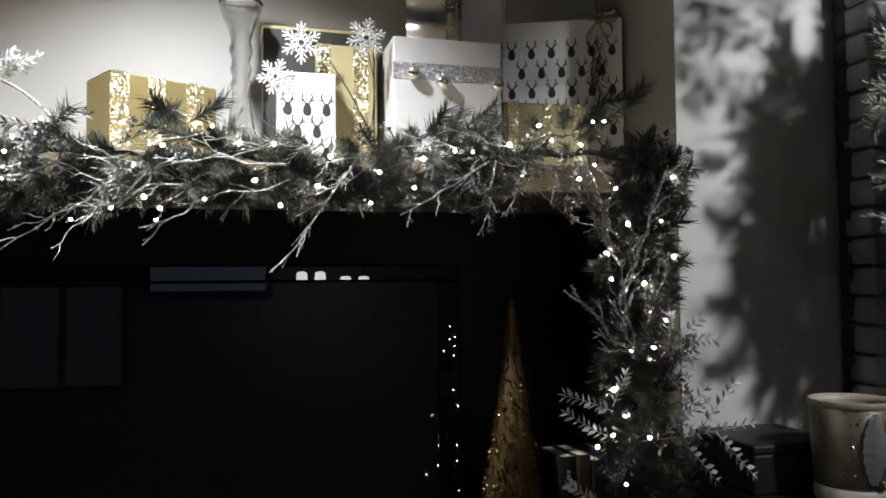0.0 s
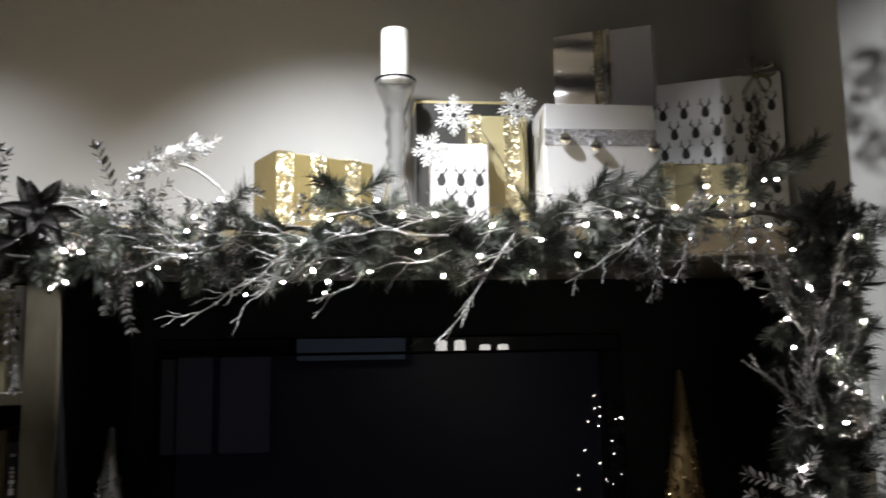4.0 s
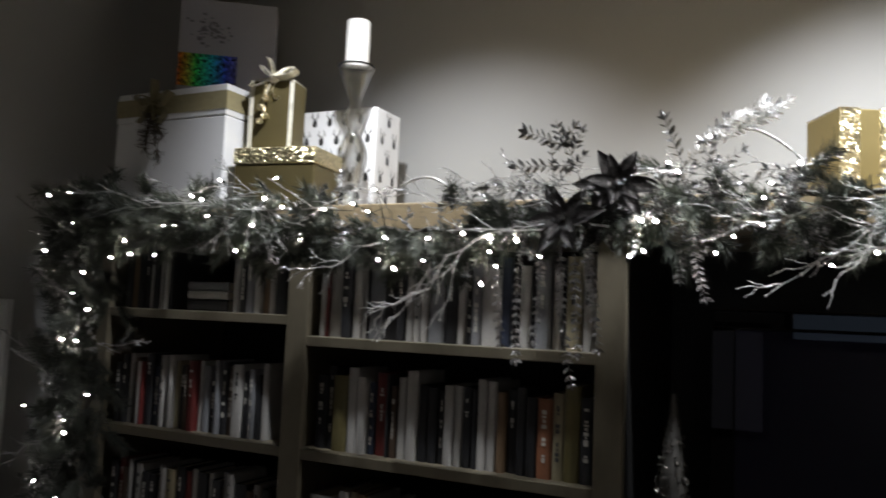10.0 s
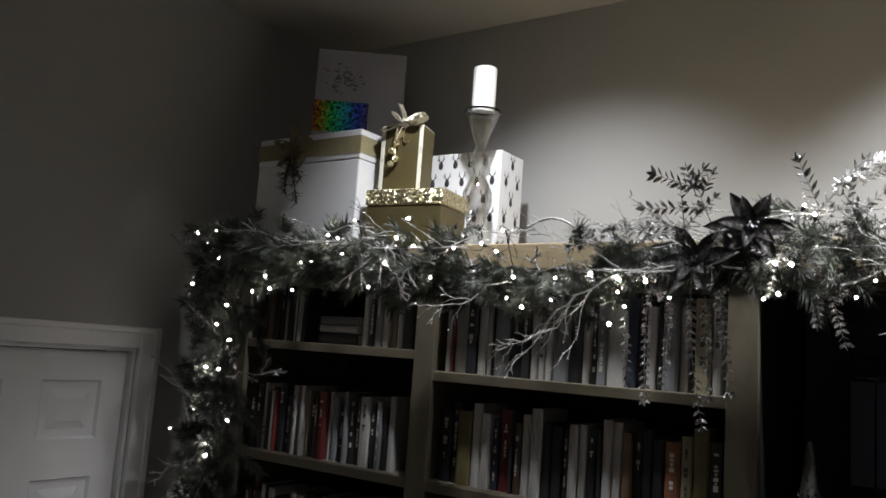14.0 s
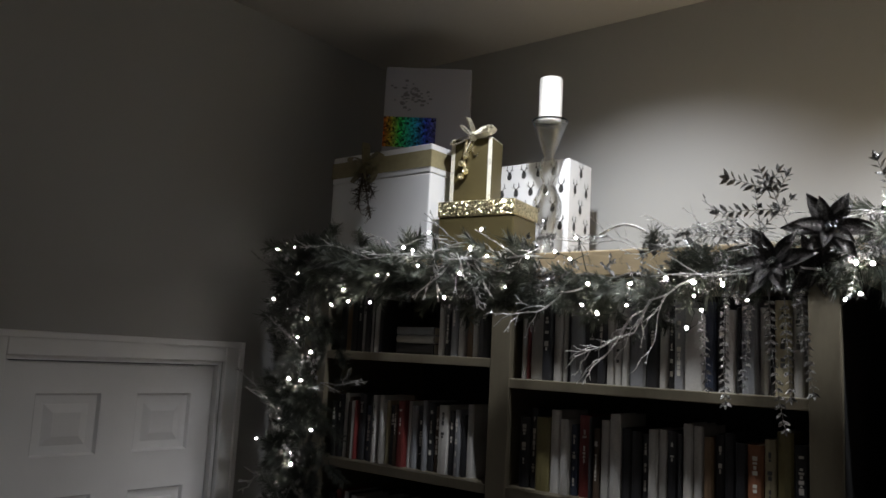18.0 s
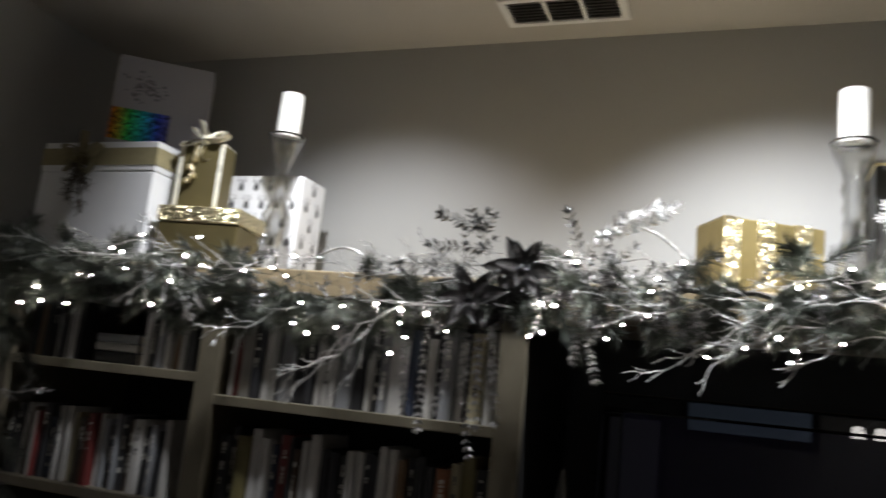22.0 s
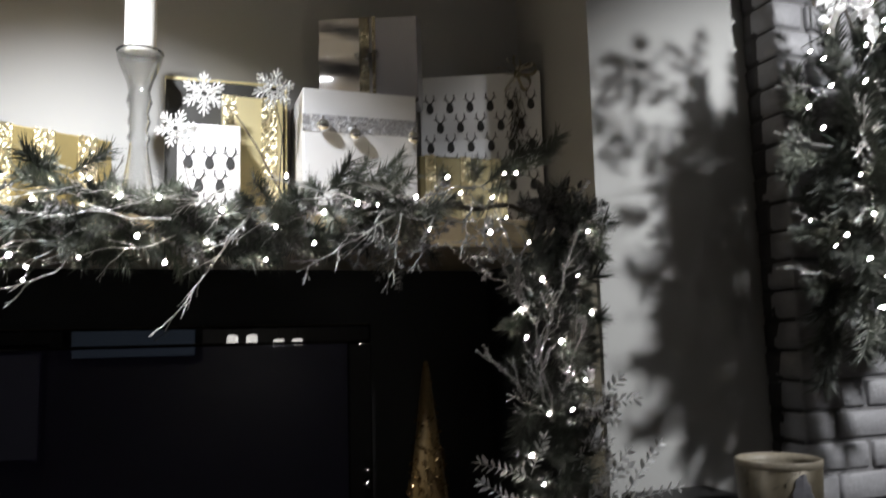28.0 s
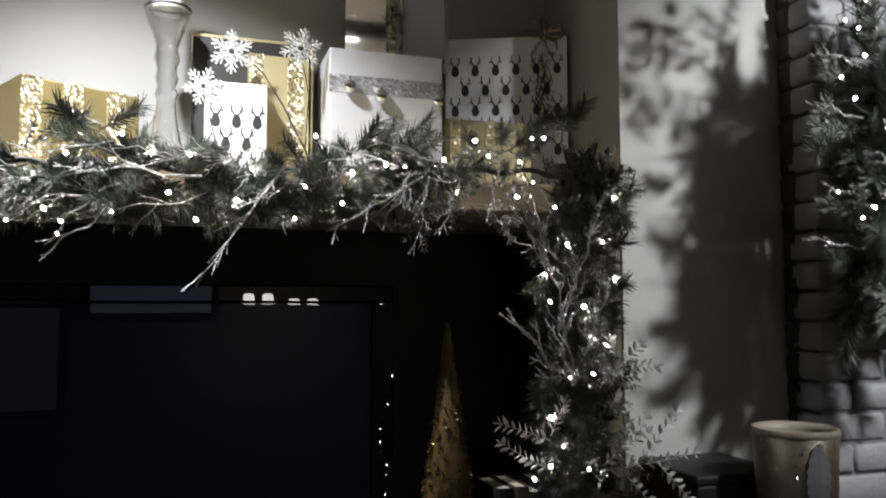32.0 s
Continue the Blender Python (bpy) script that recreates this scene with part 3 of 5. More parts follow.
gl = gift_box("gift_box", (0.362, 2.415, TOP), 0, 0.155, 0.045, 0.372, GOLDLIGHT, "tall pale gold gift with glitter stripes", "gifts on the shelf")
for x0, x1 in ((-0.0775, -0.042), (0.022, 0.062)):
    band(gl, x0, x1, 0.045, 0.372, 0.155, GOLDGLIT, "glitter_stripe")
gm = gift_box("gift_box", (0.249, 2.335, TOP), 0, 0.148, 0.075, 0.266, PAPER, "small white gift box printed with dark motifs", "gifts on the shelf")
printed(gm, 0.148, 0.075, 0.266, 0.056, 0.042)

gw = gift_box("gift_box", (0.632, 2.42, TOP), 0, 0.305, 0.21, 0.385, PAPER, "large white gift box with a lace ribbon and silver balls", "gifts on the shelf")
LACE = glitter("silver_lace", (0.62, 0.62, 0.64), 260, rough=0.5, metal=0.3, dark=0.55, spark=0.5)
part("lace_ribbon", box(-0.1535, 0.1535, -0.107, -0.105, 0.27, 0.315), LACE, gw, "silver lace ribbon")
for x, z in ((-0.104, 0.282), (-0.022, 0.262), (0.134, 0.262)):
    bm = bmesh.new()
    bmesh.ops.create_uvsphere(bm, u_segments=24, v_segments=14, radius=0.0185, matrix=Matrix.Translation((x, -0.1262, z)))
    part("silver_ball", bm, BALL, gw, "mirror silver ball", True)
    part("ball_cap", lathe([(0.005, 0.0), (0.005, 0.006), (0.002, 0.009)], 10, at=(x, -0.1262, z + 0.0175)), SILVER, gw)

gf = gift_box("gift_box", (0.701, 2.464, TOP + 0.3855), -25, 0.28, 0.10, 0.25, GREYPAPER, "silver foil gift with a glitter ribbon", "gifts on the shelf")
bm = bmesh.new()
rr = random.Random(3)
grid = [[bm.verts.new((-0.139 + 0.115 * i / 10, -0.053 - 0.004 * math.sin(math.pi * i / 10) - 0.007 * (0.5 + 0.5 * math.sin(j * 0.85 + 0.12 * i + rr.uniform(-0.3, 0.3))), 0.003 + 0.244 * j / 16)) for i in range(11)] for j in range(17)]
for j in range(16):
    for i in range(10):
        bm.faces.new((grid[j][i], grid[j][i + 1], grid[j + 1][i + 1], grid[j + 1][i]))
part("crumpled_foil", bm, SILVER, gf, "crumpled mirror foil", True)
bm = box(-0.026, 0.004, -0.0535, -0.0505, 0.001, 0.252)
box(0.012, 0.022, -0.0535, -0.0505, 0.001, 0.252, bm=bm)
box(-0.0255, 0.0215, -0.0505, 0.05, 0.2502, 0.2516, bm=bm)
part("glitter_ribbon", bm, glitter("champagne_glitter", (0.85, 0.78, 0.6), 320), gf, "champagne glitter ribbon")
bow_loops(gf, (-0.002, -0.056, 0.13), 0.035, SILVER, 5, "foil_bow")
part("foot_band", box(0.025, 0.14, -0.0525, -0.0502, 0.0, 0.012), SILVGLIT, gf)

gr = gift_box("gift_box", (1.0485, 2.5005, TOP), -25, 0.365, 0.04, 0.525, PAPER, "tall white gift box printed with dark motifs and a ribbon", "gifts on the shelf")
printed(gr, 0.365, 0.04, 0.525, 0.06, 0.042, ("front",))
bow_loops(gr, (0.115, -0.03, 0.515), 0.06, SHEER, 5)
bow_loops(gr, (0.12, -0.032, 0.53), 0.045, IVORY, 3, "bow_loop")
bm = bmesh.new()
rr = random.Random(8)
for k in range(120):
    p = Vector((0.105 + rr.uniform(-0.02, 0.02), -0.027, 0.48 - 0.24 * rr.random()))
    v = Vector((rr.uniform(-0.5, 0.5), rr.uniform(-0.6, 0), rr.uniform(-1, -0.2))).normalized() * 0.04
    tube([p, p + v], 0.0015, 3, bm=bm, taper=0.2)
part("pine_tuft", bm, PINE, gr, "dark pine tuft")
gk = gift_box("gift_box", (0.945, 2.405, TOP), 0, 0.265, 0.04, 0.24, SHADEGOLD, "matt gold gift box with glitter stripes", "gifts on the shelf")
for x0 in (-0.115, -0.01, 0.085):
    band(gk, x0, x0 + 0.03, 0.04, 0.24, 0.265, GOLDGLIT, "glitter_stripe")


CARD = glitter("white_glitter_card", (0.82, 0.82, 0.8), 420, rough=0.5, metal=0.1, dark=0.4, spark=0.6)


def snowflake(place, r, parent=None, lean=0):
    """A flat paper star: a pierced hub and six arms with side bars."""
    n = 24
    bm = bmesh.new()
    ring = [(0.13, -0.0016), (0.22, -0.0016), (0.22, 0.0016), (0.13, 0.0016)]
    rings = [[bm.verts.new((q * r * math.cos(2 * math.pi * i / n), yy, q * r * math.sin(2 * math.pi * i / n))) for i in range(n)] for q, yy in ring]
    for a in range(4):
        for i in range(n):
            bm.faces.new((rings[a][i], rings[a][(i + 1) % n], rings[(a + 1) % 4][(i + 1) % n], rings[(a + 1) % 4][i]))
    ob = part("star", bm, CARD, parent)
    ob.matrix_basis = pose(*place, 0, lean, 0)
    for k in range(6):
        bm = bmesh.new()
        rungs = {z: [bm.verts.new((q * w * r, 0, z * r)) for q in (-1, 1)] for z, w in ((0.16, 0.07), (0.22, 0.068), (0.31, 0.065), (0.40, 0.063), (0.49, 0.06), (0.63, 0.055), (0.71, 0.052), (1.0, 0.035))}
        zs = sorted(rungs)
        for lo, hi in zip(zs, zs[1:]):
            bm.faces.new((rungs[lo][0], rungs[lo][1], rungs[hi][1], rungs[hi][0]))
        for lo, hi, x, z in ((0.22, 0.31, 0.2, 0.43), (0.40, 0.49, 0.27, 0.68), (0.63, 0.71, 0.19, 0.87)):
            for q, sx in ((0, -1), (1, 1)):
                tip = [bm.verts.new((sx * (x + 0.03) * r, 0, (z - 0.03) * r)), bm.verts.new((sx * (x - 0.03) * r, 0, (z + 0.03) * r))]
                bm.faces.new((rungs[lo][q], tip[0], tip[1], rungs[hi][q])[::sx])
        bmesh.ops.recalc_face_normals(bm, faces=bm.faces[:])
        bmesh.ops.solidify(bm, geom=bm.faces[:], thickness=0.003)
        part("arm", bm, CARD, ob).matrix_basis = Matrix.Rotation(math.pi / 3 * k, 4, "Y")
    return ob


pick = thing("snowflake_pick", (0.30, 2.29, TOP), "three white glitter snowflakes on a thin dark twig", "ornament")
bm = tube([(0.16, 0.0, 0.0), (0.115, 0.0, 0.11), (0.06, 0.01, 0.22), (0.01, 0.015, 0.30), (-0.05, 0.02, 0.35)], 0.0028, 6, taper=0.5)
tube([(0.115, 0.0, 0.11), (0.125, 0.01, 0.25), (0.105, 0.016, 0.36)], 0.002, 5, bm=bm, taper=0.5)
tube([(-0.07, 0.0, 0.0), (-0.10, 0.005, 0.12), (-0.13, 0.01, 0.24)], 0.002, 5, bm=bm, taper=0.5)
part("twig", bm, PINE, pick)
snowflake((-0.065, 0.014, 0.345), 0.057, pick)
snowflake((0.104, 0.012, 0.37), 0.056, pick, 12)
snowflake((-0.13, 0.004, 0.25), 0.05, pick, 20)


# ---- candlesticks and candles ----
THIN = bpy.data.materials.new("thin_clear_glass")
THIN.use_nodes = True
nt = THIN.node_tree
nt.nodes.remove(nt.nodes["Principled BSDF"])
see, shine, facing, steep, both = (nt.nodes.new("ShaderNode" + k) for k in ("BsdfTransparent", "BsdfGlossy", "LayerWeight", "MapRange", "MixShader"))
see.inputs["Color"].default_value = (0.99, 0.992, 0.99, 1)
shine.inputs["Roughness"].default_value = 0.03
facing.inputs["Blend"].default_value = 0.36
steep.inputs[3].default_value, steep.inputs[4].default_value = 0.04, 0.8
nt.links.new(facing.outputs["Facing"], steep.inputs[0])
nt.links.new(steep.outputs[0], both.inputs[0])
nt.links.new(see.outputs[0], both.inputs[1])
nt.links.new(shine.outputs[0], both.inputs[2])
nt.links.new(both.outputs[0], nt.nodes["Material Output"].inputs["Surface"])


def candlestick(place, h, profile, label, material=GLASS):
    c = thing("candlestick", place, label, "candlestick", "glass candlesticks")
    wall = [(max(0.004, r - 0.0022), z * h + (0.005 if i == 0 else 0.0)) for i, (r, z) in enumerate(profile)]
    bm = lathe([(0.0, 0.0)] + [(r, z * h) for r, z in profile] + wall[::-1] + [(0.0, 0.005)], 36)
    part("stem", bm, material, c, smooth=True)
    r = profile[-1][0]
    part("drip_plate", lathe([(0.0, h + 0.0005), (r - 0.004, h + 0.0005), (r + 0.002, h + 0.002), (r + 0.003, h + 0.006), (r, h + 0.009), (r - 0.006, h + 0.005), (0.0, h + 0.005)], 36), GLASS, c, smooth=True)
    return c


candlestick((-1.493, 2.228, TOP), 0.443, [(0.05, 0), (0.052, 0.03), (0.045, 0.06), (0.022, 0.12), (0.017, 0.17), (0.03, 0.25), (0.045, 0.36), (0.045, 0.44), (0.028, 0.53), (0.016, 0.57), (0.028, 0.63), (0.03, 0.69), (0.016, 0.755), (0.022, 0.8), (0.043, 0.93), (0.054, 0.99), (0.054, 1.0)], "clear glass candlestick with turned bulbs", THIN)
candlestick((0.085, 2.357, TOP), 0.447, [(0.056, 0), (0.06, 0.04), (0.052, 0.13), (0.037, 0.27), (0.027, 0.4), (0.022, 0.49), (0.028, 0.53), (0.021, 0.57), (0.028, 0.62), (0.022, 0.67), (0.031, 0.73), (0.025, 0.79), (0.034, 0.86), (0.049, 0.94), (0.0535, 0.985), (0.0535, 1.0)], "clear glass flared candlestick with a beaded neck", THIN)


def candle(place, r, h, label):
    c = thing("candle", place, label, "candle", "pillar candles")
    part("wax", lathe([(r * 0.97, 0), (r, 0.004), (r, h - 0.006), (r * 0.96, h), (r * 0.8, h - 0.002), (r * 0.6, h - 0.012), (0.001, h - 0.013)], 32), WAX, c, smooth=True)
    part("wick", tube([(0, 0, h - 0.013), (0.001, 0, h - 0.004), (0.003, 0, h + 0.002)], 0.0012, 5), PRINT, c)


candle((-1.493, 2.228, TOP + 0.4485), 0.036, 0.137, "ivory pillar candle on a glass candlestick")
candle((0.085, 2.357, TOP + 0.4525), 0.0375, 0.14, "ivory pillar candle on a flared candlestick")


# ---- cone trees, cup, side cabinet ----
def cone_tree(place, r, h, material, base, label, seed):
    c = thing("cone_tree", place, label, "ornament", "glitter cone trees")
    rr = random.Random(seed)
    bm = lathe([(r, 0), (r * 0.98, 0.004), (r * 0.5, h * 0.5), (0.006, h - 0.004), (0, h)], 28)
    part("core", bm, base, c, smooth=True)
    bm = bmesh.new()
    for k in range(1500):
        u = 1 - math.sqrt(rr.random())
        a = rr.uniform(0, 2 * math.pi)
        q = r * (1 - u) + 0.002
        p = Vector((q * math.cos(a), q * math.sin(a), u * h))
        out = Vector((math.cos(a), math.sin(a), 0.3))
        v = (out + Vector((rr.uniform(-1, 1), rr.uniform(-1, 1), rr.uniform(-1, 1)))).normalized()
        s = v.orthogonal().normalized() * rr.uniform(0.002, 0.004)
        w = v * rr.uniform(0.004, 0.011)
        bm.faces.new([bm.verts.new(x) for x in (p - s, p + s, p + s * 0.7 + w, p - s * 0.7 + w)])
    part("tinsel", bm, material, c)
    return c


cone_tree((0.722, 2.09, 1.4705), 0.085, 0.595, glitter("bronze_tinsel", (0.72, 0.5, 0.24), 300, dark=0.12), mat("gold_tinsel_core", (0.10, 0.062, 0.02), 0.5, metal=0.4, vary=0.4, scale=80), "tall gold glitter cone tree beside the television", 1)
cone_tree((-0.538, 2.09, 1.4705), 0.07, 0.497, glitter("pewter_tinsel", (0.5, 0.47, 0.42), 300, dark=0.12), mat("silver_tinsel_core", (0.07, 0.066, 0.06), 0.5, metal=0.4, vary=0.4, scale=80), "small silver glitter cone tree beside the television", 2)

cab = thing("side_cabinet", (0, 0, 0), "low black side cabinet beside the chimney", "cabinet")
part("carcass", box(1.24, 1.645, 1.56, 2.14, 0.06, 1.57, 0.004), DARK, cab)
part("top", box(1.23, 1.65, 1.55, 2.145, 1.5705, 1.60, 0.004), DARK, cab)
part("plinth", box(1.24, 1.64, 1.6, 2.13, 0, 0.0595), DARK, cab)
spk = thing("storage_box", (1.33, 2.0, 1.6005), "plain black storage box on the side cabinet", "box")
part("body", box(-0.085, 0.16, -0.12, 0.12, 0, 0.095, 0.006), DARK, spk)
part("lid", box(-0.088, 0.163, -0.123, 0.123, 0.0955, 0.118, 0.006), DARK, spk)

cup = thing("candle_cup", (1.450, 1.80, 1.6005), "tapered gold glitter candle cup with a grey feather", "candle holder")
cup.matrix_basis = pose(1.450, 1.80, 1.6005) @ Matrix.Diagonal((0.86, 0.86, 1.09, 1))
part("foot_ring", lathe([(0.093, 0), (0.098, 0.006), (0.098, 0.026), (0.092, 0.032)], 32), WAX, cup, "white foot ring", True)
part("cup_wall", lathe([(0.093, 0.0325), (0.097, 0.04), (0.107, 0.205), (0.104, 0.205), (0.094, 0.045), (0.001, 0.044)], 40), mat("antique_gold_glaze", (0.12, 0.10, 0.066), 0.45, metal=0.3, vary=0.35, scale=16, bump=0.15), cup, smooth=True)
rr = random.Random(11)
bm = bmesh.new()
for k in range(420):
    a, z = rr.uniform(0, 2 * math.pi), rr.uniform(0.05, 0.2)
    q = 0.097 + (z - 0.04) * 0.0606 + 0.0008
    p = Vector((q * math.cos(a), q * math.sin(a), z))
    v = Vector((math.cos(a), math.sin(a), 0))
    t = v.orthogonal().normalized()
    b = v.cross(t)
    s = rr.uniform(0.0008, 0.002)
    bm.faces.new([bm.verts.new(p + s * (t * i + b * j) + v * 0.0006 * i) for i, j in ((-1, -1), (1, -1), (1, 1), (-1, 1))])
part("flecks", bm, SILVGLIT, cup)
part("rim", lathe([(0.096, 0.19), (0.1085, 0.198), (0.1085, 0.21), (0.1035, 0.212), (0.094, 0.196), (0.096, 0.19)], 40), mat("pale_gold_rim", (0.24, 0.21, 0.16), 0.5, vary=0.35, scale=160, bump=0.4), cup, smooth=True)
bm = bmesh.new()
left, right, mid = [], [], []
for i in range(15):
    u = i / 14
    z = 0.192 - 0.145 * u
    q = 0.1005 + (z - 0.04) * 0.0606
    w = 0.031 * math.sin(math.pi * (0.06 + 0.9 * u)) ** 0.7
    jag = 0.002 * (-1) ** i
    mid.append(bm.verts.new((0.0, -q - 0.005, z)))
    left.append(bm.verts.new((-w + jag, -q + 0.001, z - 0.004)))
    right.append(bm.verts.new((w + jag, -q + 0.001, z - 0.004)))
for i in range(14):
    bm.faces.new((left[i], mid[i], mid[i + 1], left[i + 1]))
    bm.faces.new((mid[i], right[i], right[i + 1], mid[i + 1]))
bmesh.ops.solidify(bm, geom=bm.faces[:], thickness=0.0015)
fe = part("feather", bm, mat("grey_feather", (0.4, 0.4, 0.44), 0.7, vary=0.15, scale=40, bump=0.3, grain=(1, 1, 6)), cup, "pale grey feather")
fe.matrix_basis = pose(0, 0, 0, 0, 0, -12)
bm = tube([(-0.004, -0.109, 0.055), (0.002, -0.110, 0.047), (0.024, -0.108, 0.05)], 0.004, 6)
part("tie", bm, IVORY, cup)

# ---- holographic band on the grey gift ----
hm = bpy.data.materials.new("rainbow_holographic_film")
hm.use_nodes = True
nt = hm.node_tree
b = nt.nodes["Principled BSDF"]
b.inputs["Roughness"].default_value, b.inputs["Metallic"].default_value = 0.35, 0.3
co = nt.nodes.new("ShaderNodeTexCoord")
sx = nt.nodes.new("ShaderNodeSeparateXYZ")
nt.links.new(co.outputs["Object"], sx.inputs[0])
vo = nt.nodes.new("ShaderNodeTexVoronoi")
vo.inputs["Scale"].default_value = 140
nt.links.new(co.outputs["Object"], vo.inputs["Vector"])
mr = nt.nodes.new("ShaderNodeMapRange")
mr.inputs[1].default_value, mr.inputs[2].default_value = -0.154, 0.05
nt.links.new(sx.outputs[0], mr.inputs[0])
ad = nt.nodes.new("ShaderNodeMath")
ad.operation = "MULTIPLY_ADD"
ad.inputs[1].default_value = 0.06
nt.links.new(vo.outputs["Distance"], ad.inputs[0])
nt.links.new(mr.outputs[0], ad.inputs[2])
cr = nt.nodes.new("ShaderNodeValToRGB")
el = cr.color_ramp.elements
el[0].position, el[0].color = 0.0, (0.7, 0.06, 0.02, 1)
el[1].position, el[1].color = 1.0, (0.16, 0.15, 0.3, 1)
for p, c in ((0.16, (0.5, 0.35, 0.03, 1)), (0.32, (0.05, 0.7, 0.12, 1)), (0.55, (0.02, 0.5, 0.6, 1)), (0.78, (0.05, 0.1, 0.8, 1))):
    e = el.new(p)
    e.color = c
nt.links.new(ad.outputs[0], cr.inputs[0])
sp = nt.nodes.new("ShaderNodeSeparateColor")
nt.links.new(vo.outputs["Color"], sp.inputs[0])
dk = nt.nodes.new("ShaderNodeMapRange")
dk.inputs[3].default_value, dk.inputs[4].default_value = 0.02, 1.5
nt.links.new(sp.outputs[0], dk.inputs[0])
ml = nt.nodes.new("ShaderNodeVectorMath")
ml.operation = "SCALE"
nt.links.new(cr.outputs[0], ml.inputs[0])
nt.links.new(dk.outputs[0], ml.inputs["Scale"])
nt.links.new(ml.outputs[0], b.inputs["Base Color"])
part("holographic_band", box(-0.153, 0.035, -0.0075, -0.0055, 0.08, 0.19), hm, gs, "rainbow holographic band")
bm = bmesh.new()
rr = random.Random(4)
for k in range(60):
    x, z = -0.06 + rr.gauss(0, 0.028), 0.27 + rr.gauss(0, 0.022)
    s = rr.uniform(0.003, 0.007)
    box(x - s, x + s, -0.0068, -0.0052, z - s * 0.6, z + s * 0.6, bm=bm)
part("foil_rosette", bm, mat("dull_pewter_print", (0.2, 0.2, 0.22), 0.4, metal=0.4), gs, "grey printed rosette")

# ---- garland: materials ----
def needle_mat(name, c0, c1):
    m = mat(name, c0, 0.55, vary=0.3, scale=40)
    nt = m.node_tree
    info = nt.nodes.new("ShaderNodeObjectInfo")
    mx = nt.nodes.new("ShaderNodeMix")
    mx.data_type = "RGBA"
    mx.inputs[6].default_value, mx.inputs[7].default_value = (*c0, 1), (*c1, 1)
    nt.links.new(info.outputs["Random"], mx.inputs[0])
    nt.links.new(mx.outputs[2], nt.nodes["Principled BSDF"].inputs["Base Color"])
    return m


NEEDLE = needle_mat("pine_needles", (0.043, 0.049, 0.038), (0.16, 0.174, 0.138))
NEEDLED = needle_mat("deep_green_needles", (0.03, 0.034, 0.028), (0.095, 0.103, 0.084))
STEM = mat("brown_stem", (0.05, 0.04, 0.03), 0.7, vary=0.3, scale=60)
FROST = glitter("frosted_silver_twig", (0.92, 0.91, 0.88), 420, rough=0.28, metal=0.3, dark=0.5, spark=0.6)
TWIG2 = glitter("grey_glitter_twig", (0.78, 0.77, 0.75), 480, rough=0.25, metal=0.5, dark=0.4, spark=0.7)
LEAF = glitter("silver_glitter_leaf", (0.86, 0.85, 0.84), 330, rough=0.25, metal=0.4, dark=0.25, spark=0.8)
# Whiter copy of LEAF: light on the brightest silver sprays is in the colour.
LEAFLIT = glitter("lit_silver_leaf", (0.95, 0.95, 0.95), 330, rough=0.4, metal=0.0, dark=0.85, spark=0.4)
LEAFD = glitter("pewter_glitter_leaf", (0.2, 0.195, 0.19), 300, rough=0.35, metal=0.4, dark=0.35, spark=0.5)
PEWTER = glitter("pewter_glitter_petal", (0.42, 0.41, 0.4), 330, rough=0.3, metal=0.5, dark=0.25, spark=0.7)
PETAL = glitter("charcoal_glitter_petal", (0.13, 0.12, 0.115), 420, rough=0.36, metal=0.4, dark=0.4, spark=0.35)
BULB = glow("warm_white_led", (1.0, 0.945, 0.89), 120)
CABLE = mat("dark_green_cable", (0.015, 0.025, 0.018), 0.5)


def mesh_of(bm, name, material, smooth=False):
    me = bpy.data.meshes.new(name)
    bm.to_mesh(me)
    bm.free()
    if smooth:
        me.shade_smooth()
    me.materials.append(material)
    return me


def sprig_mesh(seed, length=0.15, needles=140, material=NEEDLE):
    """A tuft of pine: a curved stem along +z with needles set all round it."""
    rr = random.Random(seed)
    bend = Vector((rr.uniform(-0.25, 0.25), rr.uniform(-0.25, 0.25), 0))
    at = lambda u: Vector((0, 0, length * u)) + bend * length * u * u
    bm = tube([at(i / 4) for i in range(5)], 0.0022, 4, taper=0.4)
    for k in range(needles):
        u = 0.12 + 0.88 * (k / needles)
        p = at(u)
        a = k * 2.4 + rr.uniform(-0.4, 0.4)
        open_ = rr.uniform(0.45, 1.05) * (1.0 - 0.3 * u)
        d = (Vector((math.cos(a), math.sin(a), 0)) * open_ + Vector((0, 0, 0.75)) + bend * 0.5).normalized()
        ln = rr.uniform(0.028, 0.05) * (1 - 0.1 * u)
        s = d.cross(Vector((math.sin(a), -math.cos(a), 0.3))).normalized() * 0.0009
        sag = Vector((0, 0, -0.004))
        v = [bm.verts.new(q) for q in (p - s, p + s, p + d * ln * 0.6 + s * 0.8 + sag * 0.3, p + d * ln + sag, p + d * ln * 0.6 - s * 0.8 + sag * 0.3)]
        bm.faces.new(v)
    return mesh_of(bm, "pine_sprig", material)


SPRIGS = [sprig_mesh(i, 0.058 + 0.014 * (i % 3)) for i in range(6)]
DEEP = [sprig_mesh(i + 10, 0.058 + 0.014 * (i % 3), material=NEEDLED) for i in range(6)]


def aim(place, direction, twist=0.0, scale=1.0):
    q = Vector(direction).normalized().to_track_quat("Z", "Y")
    return Matrix.Translation(place) @ q.to_matrix().to_4x4() @ Matrix.Rotation(twist, 4, "Z") @ Matrix.Scale(scale, 4)


def put(name, me, m, parent):
    ob = new(name, me)
    ob.parent = parent
    ob.matrix_basis = m
    return ob


